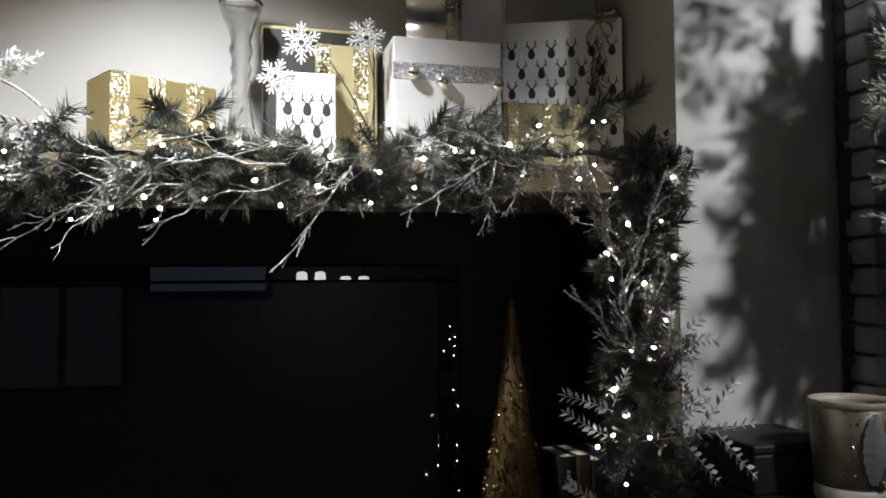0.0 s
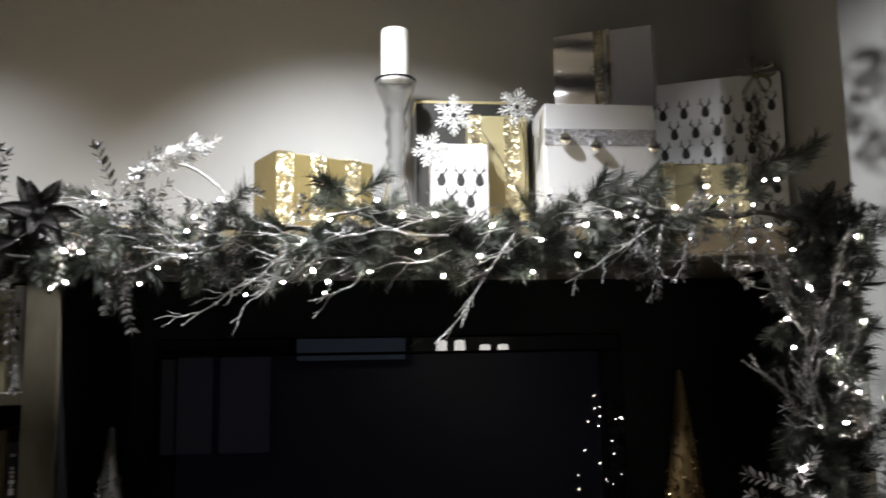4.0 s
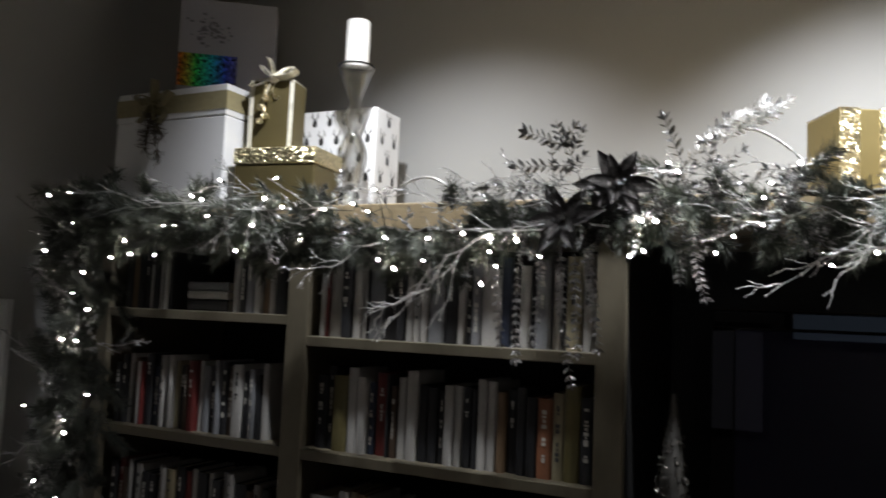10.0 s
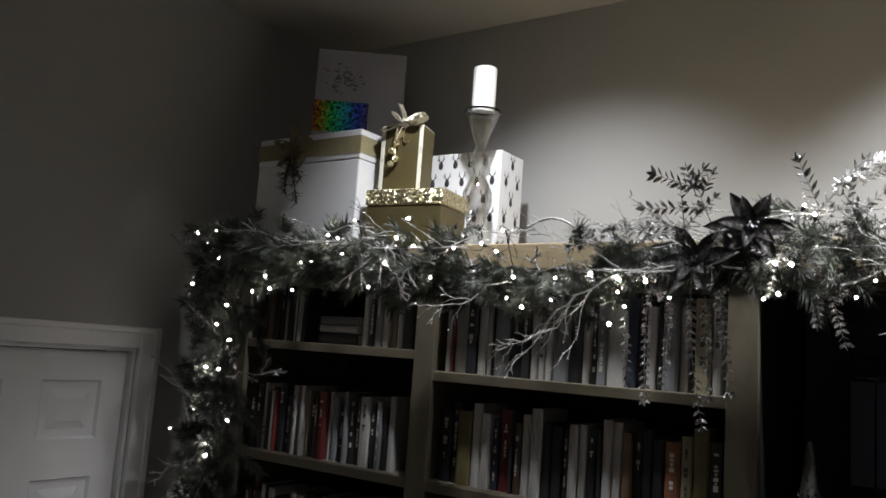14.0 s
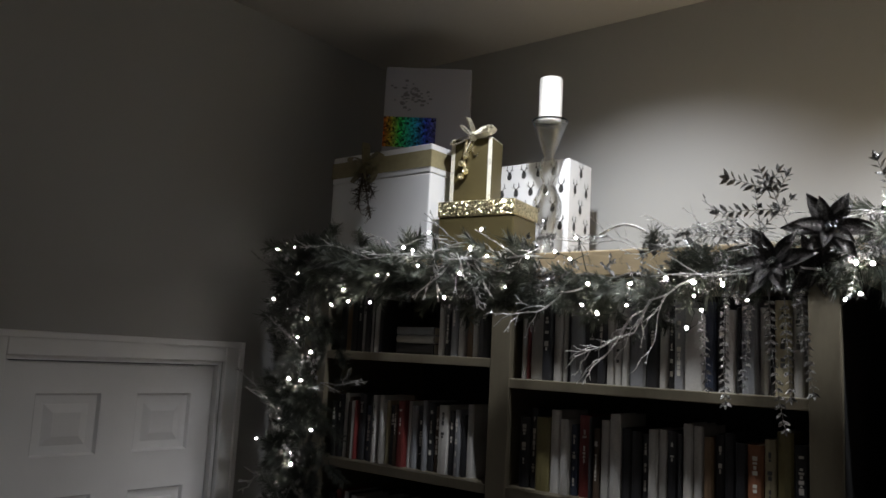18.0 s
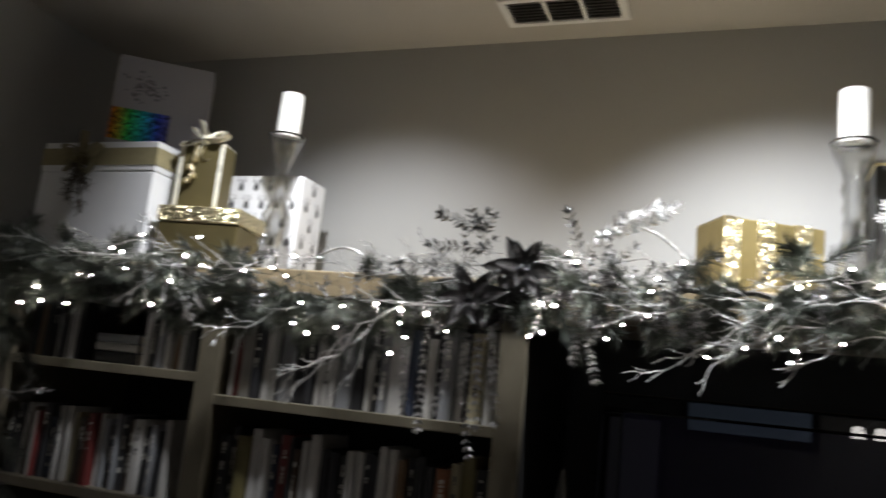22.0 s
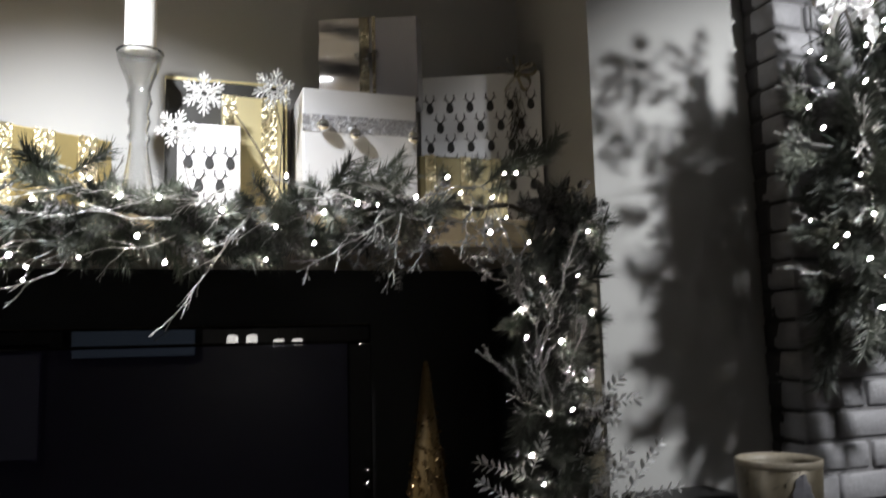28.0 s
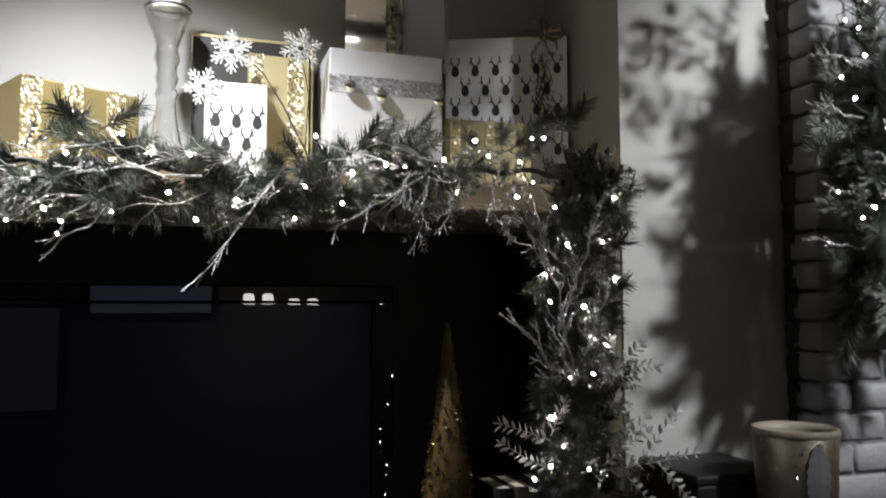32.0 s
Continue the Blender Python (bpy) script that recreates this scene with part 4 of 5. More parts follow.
def leaf_bm(bm, m, ln, w):
    """One pointed oval leaf with a folded midrib."""
    pts = [(0, 0, 0), (-w, 0.25 * w, 0.38 * ln), (-w * 0.75, 0.2 * w, 0.7 * ln), (0, 0, ln), (w * 0.75, 0.2 * w, 0.7 * ln), (w, 0.25 * w, 0.38 * ln), (0, -0.1 * w, 0.5 * ln)]
    v = [bm.verts.new(m @ Vector(p)) for p in pts]
    for q in ((0, 1, 6), (1, 2, 6), (2, 3, 6), (3, 4, 6), (4, 5, 6), (5, 0, 6)):
        bm.faces.new([v[i] for i in q])


def spray_mesh(seed, length, pairs, leaf, material, arms=1, name="leaf_spray", twist=0.9):
    """A curved stem along +z with pairs of oval leaves, and side arms of the same kind."""
    rr = random.Random(seed)
    bm = bmesh.new()

    def arm(start, d, ln, n, curve):
        pts, p, dd = [start], start.copy(), d.normalized()
        for i in range(n):
            dd = (dd + curve * (0.6 / n)).normalized()
            p = p + dd * ln / n
            pts.append(p.copy())
            side = dd.cross(Vector((0.15, 1, 0.1))).normalized()
            for s in (-1, 1):
                way = (dd * 0.75 + side * s * 0.8 + Vector((0, rr.uniform(-0.3, 0.3), 0))).normalized()
                leaf_bm(bm, aim(p, way, rr.uniform(-twist, twist)), leaf * rr.uniform(0.75, 1.1), leaf * 0.25)
        leaf_bm(bm, aim(p, dd, rr.uniform(-0.5, 0.5)), leaf, leaf * 0.24)
        tube(pts, 0.0014, 4, bm=bm, taper=0.5)
        return pts

    main = arm(Vector((0, 0, 0)), Vector((0, 0, 1)), length, pairs, Vector((rr.uniform(-0.35, 0.35), rr.uniform(-0.3, 0.3), 0)))
    for k in range(1, arms):
        i = 1 + (k * len(main)) // (arms + 2)
        s = (-1) ** (k + 1)
        arm(main[i], Vector((0.7 * s, rr.uniform(-0.3, 0.3), 0.7)), length * 0.55, max(3, pairs // 2 + 1), Vector((0.4 * s, 0, 0.3)))
    return mesh_of(bm, name, material)


def twig_mesh(seed, length, material, forks=5, r0=0.0034):
    """A crooked bare twig along +z with forks."""
    rr = random.Random(seed)
    bm = bmesh.new()

    def grow(p, d, ln, r, depth):
        n = 10 if depth == 2 else 6
        side, ph = d.orthogonal().normalized(), rr.uniform(0, 6)
        up = d.cross(side)
        pts = []
        for i in range(n + 1):
            u = i / n
            off = math.sin(math.pi * u) * 0.05 * math.sin(9 * u + ph) + 0.018 * rr.uniform(-1, 1) * (0 < i)
            pts.append(p + d * ln * u + ln * (side * off + up * 0.5 * off * math.cos(5 * u + ph)))
        tube(pts, r, 5, bm=bm, taper=0.5)
        for q in pts[1:]:
            if rr.random() < 0.5:
                bmesh.ops.create_icosphere(bm, subdivisions=1, radius=r * rr.uniform(1.1, 1.7), matrix=Matrix.Translation(q))
        if depth:
            for k in range(forks if depth == 2 else 2):
                i = 1 + int((n - 1) * (k + rr.random()) / (forks if depth == 2 else 2)) % n
                way = d + side * rr.choice((-1, 1)) * rr.uniform(0.35, 0.75) + up * rr.uniform(-0.7, 0.7)
                grow(pts[i], way.normalized(), ln * rr.uniform(0.25, 0.45) * (1.15 - 0.07 * i if depth == 2 else 1), r * 0.66, depth - 1)

    grow(Vector((0, 0, 0)), Vector((0, 0, 1)), length, r0, 2)
    return mesh_of(bm, "twig", material)


def twig_between(g, a, c, seed, material=None, forks=5, r0=0.0034, name="frosted_twig"):
    a, c = Vector(a), Vector(c)
    me = twig_mesh(seed, (c - a).length, material or FROST, forks, r0)
    return put(name, me, aim(a, c - a, 0.4 * seed), g)


def spray_between(g, a, c, seed, pairs, leaf, material, arms=1, name="leaf_spray"):
    a, c = Vector(a), Vector(c)
    me = spray_mesh(seed, (c - a).length, pairs, leaf, material, arms, name, 2.2 if name.startswith("hang") else 0.7)
    d = (c - a).normalized()
    x = d.cross(Vector((0, 1, 0))).normalized()
    y = d.cross(x)
    return put(name, me, Matrix.Translation(a) @ Matrix((x, y, d)).transposed().to_4x4(), g)


bm = bmesh.new()
bmesh.ops.create_icosphere(bm, subdivisions=1, radius=0.005)
BEAD = mesh_of(bm, "bead", SILVGLIT)


def flower(g, place, r, seed, tilt=(0, 0), material=None):
    """A cloth poinsettia: two rings of pointed, folded petals round a beaded heart."""
    rr = random.Random(seed)
    fl = new("poinsettia")
    fl.parent = g
    fl["label"] = "dark charcoal glitter poinsettia"
    fl.matrix_basis = pose(*place, 90 + tilt[0], 0, tilt[1])
    for ring, n, ln, lift in ((0, 6, r, 0.4), (1, 5, r * 0.7, 0.85)):
        for k in range(n):
            a = 2 * math.pi * (k + 0.5 * ring) / n + rr.uniform(-0.12, 0.12)
            L = ln * rr.uniform(0.88, 1.12)
            bm = bmesh.new()
            rows = []
            for i in range(9):
                u = i / 8
                w = 0.21 * L * math.sin(math.pi * min(1, u ** 0.8)) ** 0.8 * (1 - 0.35 * u) + 0.004 * (1 - u)
                h = lift * L * (u - 0.55 * u * u)
                wave = 0.02 * L * math.sin(7 * u + k)
                rows.append([bm.verts.new((u * L, -w, h + 0.3 * w + wave)), bm.verts.new((u * L, 0, h - 0.05 * w)), bm.verts.new((u * L, w, h + 0.3 * w - wave))])
            for p, q in zip(rows, rows[1:]):
                bm.faces.new((p[0], q[0], q[1], p[1]))
                bm.faces.new((p[1], q[1], q[2], p[2]))
            bmesh.ops.solidify(bm, geom=bm.faces[:], thickness=0.001)
            o = part("petal", bm, material or PETAL, fl, smooth=True)
            o.matrix_basis = pose(0, 0, 0.004 * ring, 0, 0, math.degrees(a))
    for k in range(9):
        put("bead", BEAD, Matrix.Translation((0.012 * math.cos(k * 2.4) * (k / 9) ** 0.5, 0.012 * math.sin(k * 2.4) * (k / 9) ** 0.5, 0.012 + 0.004 * (k % 3))), fl)
    return fl


def light_string(name, spots, y, label, seed, jitter=0.025):
    """LED bulbs on a thin cable that runs from bulb to bulb."""
    s = thing(name, (0, 0, 0), label, "string lights")
    rr = random.Random(seed)
    pts = []
    for x, z in spots:
        yy = y + rr.uniform(-jitter, jitter)
        pts.append(Vector((x, yy, z)))
        d = Vector((rr.uniform(-0.6, 0.6), -0.8, rr.uniform(-0.4, 0.8)))
        put("bulb", BULB_MESH, aim(pts[-1], d, 0, rr.uniform(0.65, 1.1)), s)
        put("socket", SOCKET_MESH, aim(pts[-1], d), s)
    line = []
    for p, q in zip(pts, pts[1:]):
        mid = (p + q) / 2 + Vector((rr.uniform(-0.02, 0.02), 0.05, rr.uniform(-0.03, 0.01)))
        line += [p + Vector((0, 0.012, 0)), mid]
    part("cable", tube(line + [pts[-1] + Vector((0, 0.012, 0))], 0.0013, 4), CABLE, s)
    return s


BULB_MESH = mesh_of(lathe([(0.001, 0.0), (0.003, 0.002), (0.0034, 0.0045), (0.0027, 0.008), (0, 0.0095)], 10), "bulb", BULB, True)
SOCKET_MESH = mesh_of(lathe([(0.003, -0.012), (0.0036, -0.004), (0.0036, 0.0012), (0.001, 0.0013)], 8), "socket", CABLE, True)

# ---- the garland along the shelf and down both ends ----
rg = random.Random(21)


def rope(g, points, n, thick, spread, name="stem", size=1.15, tufts=SPRIGS):
    """A wired stem through points, with sprigs springing from it."""
    pts = [Vector(p) for p in points]
    seg = [(q - p).length for p, q in zip(pts, pts[1:])]
    whole = sum(seg)

    def at(u):
        d = u * whole
        for p, q, s in zip(pts, pts[1:], seg):
            if d <= s:
                return p.lerp(q, d / s), (q - p).normalized()
            d -= s
        return pts[-1], (pts[-1] - pts[-2]).normalized()

    part(name, tube([at(i / 60)[0] + Vector((0, 0.006 * math.sin(i * 1.3), 0.006 * math.sin(i * 0.9))) for i in range(61)], 0.006, 6), STEM, g)
    for k in range(n):
        p, d = at((k + rg.random()) / n)
        a = rg.uniform(0, 2 * math.pi)
        side = d.orthogonal().normalized()
        out = (side * math.cos(a) + d.cross(side) * math.sin(a))
        if out.y > 0.35:
            out.y *= -0.6
        if abs(d.x) > 0.8 and out.z > 0.3 and rg.random() < 0.66:
            out.z *= -0.7
        way = out * spread + d * rg.choice((-1, 1)) * rg.uniform(0.3, 1.0) + Vector((0, -0.25, 0))
        if abs(d.x) > 0.8 and 0.66 < p.x < 0.98:
            if way.z < 0.1:
                continue
            p = p + Vector((0, 0.02, 0.035))
            way.z = min(way.z, 0.45)
        if abs(d.x) > 0.8 and -1.04 < p.x < -0.34:
            way.z = min(way.z, 0.1)
        elif abs(d.x) > 0.8 and not 0.66 < p.x < 0.98:
            way.z = min(way.z, 0.3)
        if -1.27 < p.x < -1.0 and p.z > 2.2 and (out.z > 0 or rg.random() < 0.3):
            continue
        if -0.62 < p.x < -0.2 and p.z > 2.2 and rg.random() < 0.45:
            continue
        if -1.0 < p.x < -0.58 and p.z > 2.2 and out.z > -0.1 and rg.random() < 0.65:
            continue
        place = p + out * thick * rg.uniform(0.0, 0.9)
        put("pine_sprig", rg.choice(tufts), aim(place, way, rg.uniform(0, 6.28), size * rg.uniform(0.75, 1.1)), g)


GY = 1.925
TOPLINE = [(-2.24, GY, 2.40), (-1.9, GY - 0.01, 2.355), (-1.5, GY, 2.345), (-1.22, GY, 2.31), (-1.0, GY, 2.305), (-0.85, GY, 2.36), (-0.6, GY, 2.37), (-0.1, GY, 2.365), (0.35, GY, 2.375), (0.75, GY, 2.40), (1.03, GY, 2.40)]
west = thing("garland", (0, 0, 0), "artificial pine garland below the white gifts", "garland", "pine garlands")
rope(west, TOPLINE[:4], 250, 0.088, 0.8)
top = thing("garland", (0, 0, 0), "artificial pine garland with silver leaves and dark poinsettias", "garland", "pine garlands")
rope(top, TOPLINE[3:8], 215, 0.088, 0.8)
east = thing("garland", (0, 0, 0), "artificial pine garland above the television", "garland", "pine garlands")
rope(east, TOPLINE[7:], 225, 0.088, 0.8)
col = thing("garland", (0, 0, 0), "pine garland hanging down the end of the bookcase", "garland", "pine garlands")
rope(col, [(1.0, GY, 2.37), (0.955, GY, 2.2), (0.945, GY, 2.0), (0.955, GY, 1.8), (0.92, GY, 1.55), (0.92, GY, 1.2)], 240, 0.072, 0.8, tufts=DEEP)
wcol = thing("garland", (0, 0, 0), "pine garland hanging beside the white door", "garland", "pine garlands")
rope(wcol, [(-2.20, GY, 2.40), (-2.17, GY, 2.2), (-2.14, GY, 2.0), (-2.15, GY, 1.75), (-2.17, GY, 1.5), (-2.17, GY, 1.1)], 290, 0.10, 0.8, tufts=DEEP)

# upright tufts behind the front of the garland
for k, (x, z) in enumerate(((-0.36, 2.42), (-0.30, 2.43), (-0.19, 2.43), (-0.08, 2.43), (0.16, 2.43), (0.44, 2.43), (0.50, 2.45), (0.58, 2.45), (0.62, 2.45), (0.72, 2.44), (0.82, 2.44), (0.93, 2.44), (1.0, 2.45), (-1.28, 2.39), (-1.21, 2.37), (-1.12, 2.39), (-1.03, 2.38), (-0.96, 2.385), (-1.62, 2.42), (-1.72, 2.42))):
    put("pine_sprig", SPRIGS[k % 6], aim((x + rg.uniform(-0.012, 0.012), GY + 0.07, z - 0.06), (rg.uniform(-0.15, 0.15), rg.uniform(-0.2, 0.1), 1), rg.uniform(0, 6), rg.uniform(0.55, 0.75)), top if -1.2 < x < -0.1 else east if x > 0 else west)

TY0 = 1.805
for k, (a, c, forks) in enumerate((
        ((-0.04, 2.35), (-0.33, 2.17), 6), ((0.01, 2.29), (-0.10, 2.18), 4), ((0.31, 2.37), (0.15, 2.14), 6), ((0.58, 2.36), (0.38, 2.24), 6),
        ((-0.10, 2.34), (-0.26, 2.22), 5), ((0.16, 2.34), (-0.18, 2.34), 4), ((-0.87, 2.29), (-1.15, 2.08), 6), ((-1.14, 2.27), (-1.37, 2.18), 5),
        ((-0.97, 2.24), (-1.14, 2.05), 5), ((-1.50, 2.36), (-1.62, 2.25), 4), ((-1.48, 2.34), (-1.42, 2.22), 5), ((-1.26, 2.35), (-1.55, 2.35), 5),
        ((-0.62, 2.30), (-0.95, 2.29), 5), ((-0.25, 2.33), (-0.44, 2.27), 4), ((0.02, 2.32), (-0.20, 2.245), 5), ((-1.52, 2.37), (-1.40, 2.225), 6), ((-1.54, 2.37), (-1.33, 2.31), 5), ((-1.60, 2.37), (-1.565, 2.24), 4), ((-1.46, 2.35), (-1.37, 2.25), 5), ((-1.55, 2.38), (-1.85, 2.36), 5), ((-1.85, 2.40), (-2.12, 2.41), 5))):
    twig_between(top if -1.2 < a[0] < -0.1 else east if a[0] > -0.1 else west, (a[0], TY0 + 0.02, a[1]), (c[0], TY0 - 0.03 + 0.02 * (k % 3), c[1]), k + 3, None, forks, 0.0024)
for k, (a, c) in enumerate((((0.59, 2.36), (0.55, 2.20)), ((0.66, 2.36), (0.60, 2.24)), ((0.55, 2.36), (0.49, 2.25)), ((0.64, 2.40), (0.76, 2.42)), ((0.74, 2.38), (0.70, 2.27)))):
    twig_between(east, (a[0], TY0 + 0.01, a[1]), (c[0], TY0 - 0.02, c[1]), k + 40, TWIG2, 5, 0.0026, "grey_twig")
for k, (a, c) in enumerate((((0.875, 2.14), (0.745, 2.33)), ((0.905, 1.94), (0.745, 2.085)), ((0.86, 2.17), (0.80, 2.33)), ((0.90, 1.94), (0.88, 2.2)), ((0.91, 2.16), (0.97, 2.34)), ((0.93, 2.0), (0.97, 2.14)), ((0.87, 2.2), (0.77, 2.31)), ((0.885, 1.98), (0.86, 2.15)))):
    twig_between(col, (a[0], TY0 + 0.01, a[1]), (c[0], TY0 - 0.02, c[1]), k + 50, TWIG2, 6, 0.0032, "grey_twig")
for k, (a, c) in enumerate((((-2.05, 1.98), (-1.80, 2.02)), ((-2.1, 2.1), (-2.24, 2.2)), ((-2.18, 1.9), (-2.34, 2.02)), ((-2.13, 2.3), (-2.3, 2.38)), ((-2.14, 1.75), (-2.3, 1.65)))):
    twig_between(wcol, (a[0], TY0 + 0.01, a[1]), (c[0], TY0 - 0.02, c[1]), k + 60, TWIG2, 5, 0.0024, "grey_twig")

# silver leaf sprays that stand up behind the flowers
for k, (a, c, pr, m) in enumerate((
        ((-0.71, 2.41), (-0.75, 2.50), 5, LEAFD), ((-0.74, 2.485), (-0.825, 2.53), 7, LEAFD), ((-0.745, 2.475), (-0.765, 2.525), 4, LEAFD), ((-0.735, 2.47), (-0.715, 2.515), 4, LEAFD), ((-0.71, 2.445), (-0.85, 2.45), 9, LEAFD), ((-0.735, 2.405), (-0.915, 2.413), 11, LEAFD), ((-0.755, 2.385), (-0.935, 2.395), 10, LEAF), ((-0.50, 2.44), (-0.54, 2.525), 6, LEAFD),
        ((-0.462, 2.492), (-0.327, 2.543), 14, LEAFLIT), ((-0.44, 2.485), (-0.335, 2.52), 12, LEAFLIT), ((-0.43, 2.505), (-0.35, 2.55), 9, LEAFLIT), ((-0.40, 2.49), (-0.455, 2.48), 4, LEAFLIT), ((-0.37, 2.505), (-0.31, 2.55), 5, LEAFLIT), ((-0.60, 2.40), (-0.42, 2.45), 8, LEAF), ((-0.45, 2.38), (-0.22, 2.42), 8, LEAF), ((-0.765, 2.48), (-0.73, 2.525), 4, LEAFD), ((-0.50, 2.43), (-0.42, 2.52), 6, LEAF))):
    spray_between(top, (a[0], 1.93, a[1]), (c[0], 1.92, c[1]), k + 1, pr, 0.022 if m is LEAFLIT else 0.025, m)
put("frosted_twig", mesh_of(tube([(-0.375 + 0.10 * i / 8, 1.92, 2.50 - 0.07 * (i / 8) ** 1.6) for i in range(9)], 0.003, 6), "twig", FROST), Matrix(), top)
# a bare arched twig by the pale board
put("frosted_twig", mesh_of(tube([(-1.155 + 0.15 * i / 8, 1.93, 2.415 + 0.03 * math.sin(math.pi * i / 8) - 0.02 * i / 8) for i in range(9)], 0.0032, 6), "twig", FROST), Matrix(), top)
# hanging strands
for k, (a, c, pr) in enumerate((((-0.468, 2.28), (-0.452, 2.165), 8), ((-0.49, 2.27), (-0.482, 2.20), 5), ((-0.73, 2.26), (-0.73, 1.985), 15), ((-0.82, 2.25), (-0.83, 2.03), 12), ((-0.67, 2.26), (-0.65, 2.06), 11), ((-0.77, 2.25), (-0.77, 2.07), 10), ((-0.87, 2.22), (-0.865, 2.06), 8), ((-0.70, 2.25), (-0.69, 2.05), 10))):
    spray_between(top, (a[0], 1.865, a[1]), (c[0], 1.855, c[1]), k + 20, round(pr * 1.15), 0.017, LEAF, 1, "hanging_leaf_strand")
# sprays worked in along the whole garland
for k in range(90):
    x = -2.25 + 3.35 * (k + rg.random()) / 90
    if -0.95 < x < -0.2 or rg.random() < 0.6:
        z = 2.345 + rg.uniform(-0.05, 0.06)
        dx, dz = rg.uniform(-0.11, 0.11), rg.uniform(-0.06, 0.10 if -0.95 < x < -0.3 else 0.02)
        spray_between(top if -1.2 < x < -0.1 else east if x > 0 else west, (x, 1.87, z), (x + dx, 1.84 + rg.uniform(-0.02, 0.05), z + dz), k + 400, rg.randint(5, 8), rg.uniform(0.013, 0.026), rg.choice((LEAF, LEAF, LEAFD)), 2)
for k in range(34):
    x = -2.2 + 3.2 * (k + rg.random()) / 34
    z = 2.34 + rg.uniform(-0.05, 0.06)
    twig_between(top if -1.2 < x < -0.1 else east if x > 0 else west, (x, 1.87, z), (x + rg.uniform(-0.14, 0.08), 1.825 + rg.uniform(-0.02, 0.03), z + rg.uniform(-0.07, 0.09)), k + 800, TWIG2, 4, 0.0018, "grey_twig")
for k in range(28):
    x = -1.05 + 1.75 * (k + rg.random()) / 28 if k % 4 else -2.2 + 1.2 * rg.random()
    z = 2.345 + rg.uniform(-0.05, 0.075)
    ln = rg.uniform(0.12, 0.24)
    twig_between(top if -1.2 < x < -0.1 else east if x > 0 else west, (x + ln / 2, 1.85, z), (x - ln / 2, 1.815 + rg.uniform(-0.02, 0.03), z + rg.uniform(-0.06, 0.05)), k + 1200, FROST, 4, 0.0016)
# the dense silver part of the garland beside the flowers
for k in range(36):
    x, z = -0.62 + 0.34 * rg.random(), 2.28 + 0.12 * rg.random()
    spray_between(top, (x, 1.865, z), (x + rg.uniform(-0.09, 0.09), 1.825 + rg.uniform(-0.015, 0.03), z + rg.uniform(-0.05, 0.08)), k + 1500, rg.randint(5, 8), rg.uniform(0.011, 0.017), LEAF, 2)
for k in range(40):
    x, z = -1.15 + 0.5 * rg.random() if k % 2 else 0.40 + 0.32 * rg.random(), 2.27 + 0.13 * rg.random()
    spray_between(top if k % 2 else east, (x, 1.865, z), (x + rg.uniform(-0.09, 0.09), 1.825 + rg.uniform(-0.015, 0.03), z + rg.uniform(-0.07, 0.05)), k + 1600, rg.randint(4, 7), rg.uniform(0.009, 0.014), LEAF, 2)
# sprays low on the hanging end, whitened for the lamp light they catch
for k, (a, c, pr, arms) in enumerate((((0.875, 1.82), (0.765, 1.87), 6, 1), ((0.875, 1.83), (0.895, 1.90), 5, 1), ((0.875, 1.76), (0.755, 1.81), 6, 1), ((0.885, 1.80), (0.975, 1.84), 5, 1), ((0.945, 1.75), (1.215, 1.755), 9, 5), ((0.995, 1.76), (1.095, 1.83), 6, 2), ((0.985, 1.92), (1.075, 2.02), 7, 3), ((0.995, 1.97), (1.065, 1.93), 6, 2), ((0.975, 1.86), (1.055, 1.88), 6, 2), ((0.845, 1.62), (0.765, 1.66), 5, 2), ((1.005, 2.37), (1.085, 2.36), 5, 2))):
    spray_between(col, (a[0], 1.865, a[1]), (c[0], 1.85, c[1]), k + 70, round(pr * 1.3), 0.024, LEAFLIT, arms)
for k in range(70):
    g = (col, wcol)[k % 2]
    x, z = (0.945 if k % 2 == 0 else -2.18) + rg.uniform(-0.08, 0.08), 1.5 + 0.9 * (k + rg.random()) / 70
    spray_between(g, (x, 1.85, z), (x + rg.uniform(-0.08, 0.08), 1.82, z + rg.uniform(-0.06, 0.08)), k + 600, rg.randint(4, 6), rg.uniform(0.012, 0.02), rg.choice((LEAF, LEAFD)), 2)

flower(top, (-0.603, 1.82, 2.378), 0.084, 1, (-14, 12))
flower(top, (-0.695, 1.785, 2.307), 0.088, 2, (-16, -14))
flower(top, (-0.64, 1.85, 2.315), 0.075, 7, (20, 35))
flower(col, (0.93, 1.85, 2.385), 0.085, 3, (5, 5), PEWTER)
flower(col, (1.0, 1.86, 2.37), 0.07, 4, (0, 30), PEWTER)

STRING_A = [(-0.58, 2.24), (-0.56, 2.31), (-0.55, 2.25), (-0.53, 2.31), (-0.51, 2.42), (-0.49, 2.4), (-0.42, 2.25), (-0.39, 2.28), (-0.34, 2.3), (-0.34, 2.35), (-0.33, 2.38), (-0.28, 2.41)]
STRING_B = [(-0.23, 2.23), (-0.16, 2.25), (-0.12, 2.33), (-0.1, 2.27), (-0.08, 2.23), (-0.07, 2.25), (-0.07, 2.37), (0.01, 2.27), (0.02, 2.41), (0.07, 2.38), (0.1, 2.31), (0.14, 2.38), (0.15, 2.26), (0.22, 2.3), (0.25, 2.36), (0.33, 2.27), (0.35, 2.33), (0.37, 2.43), (0.42, 2.3), (0.44, 2.36), (0.51, 2.38), (0.55, 2.38), (0.63, 2.4), (0.65, 2.33), (0.69, 2.44), (0.72, 2.41), (0.78, 2.33), (0.79, 2.4), (0.82, 2.36), (0.83, 2.46), (0.85, 2.46)]
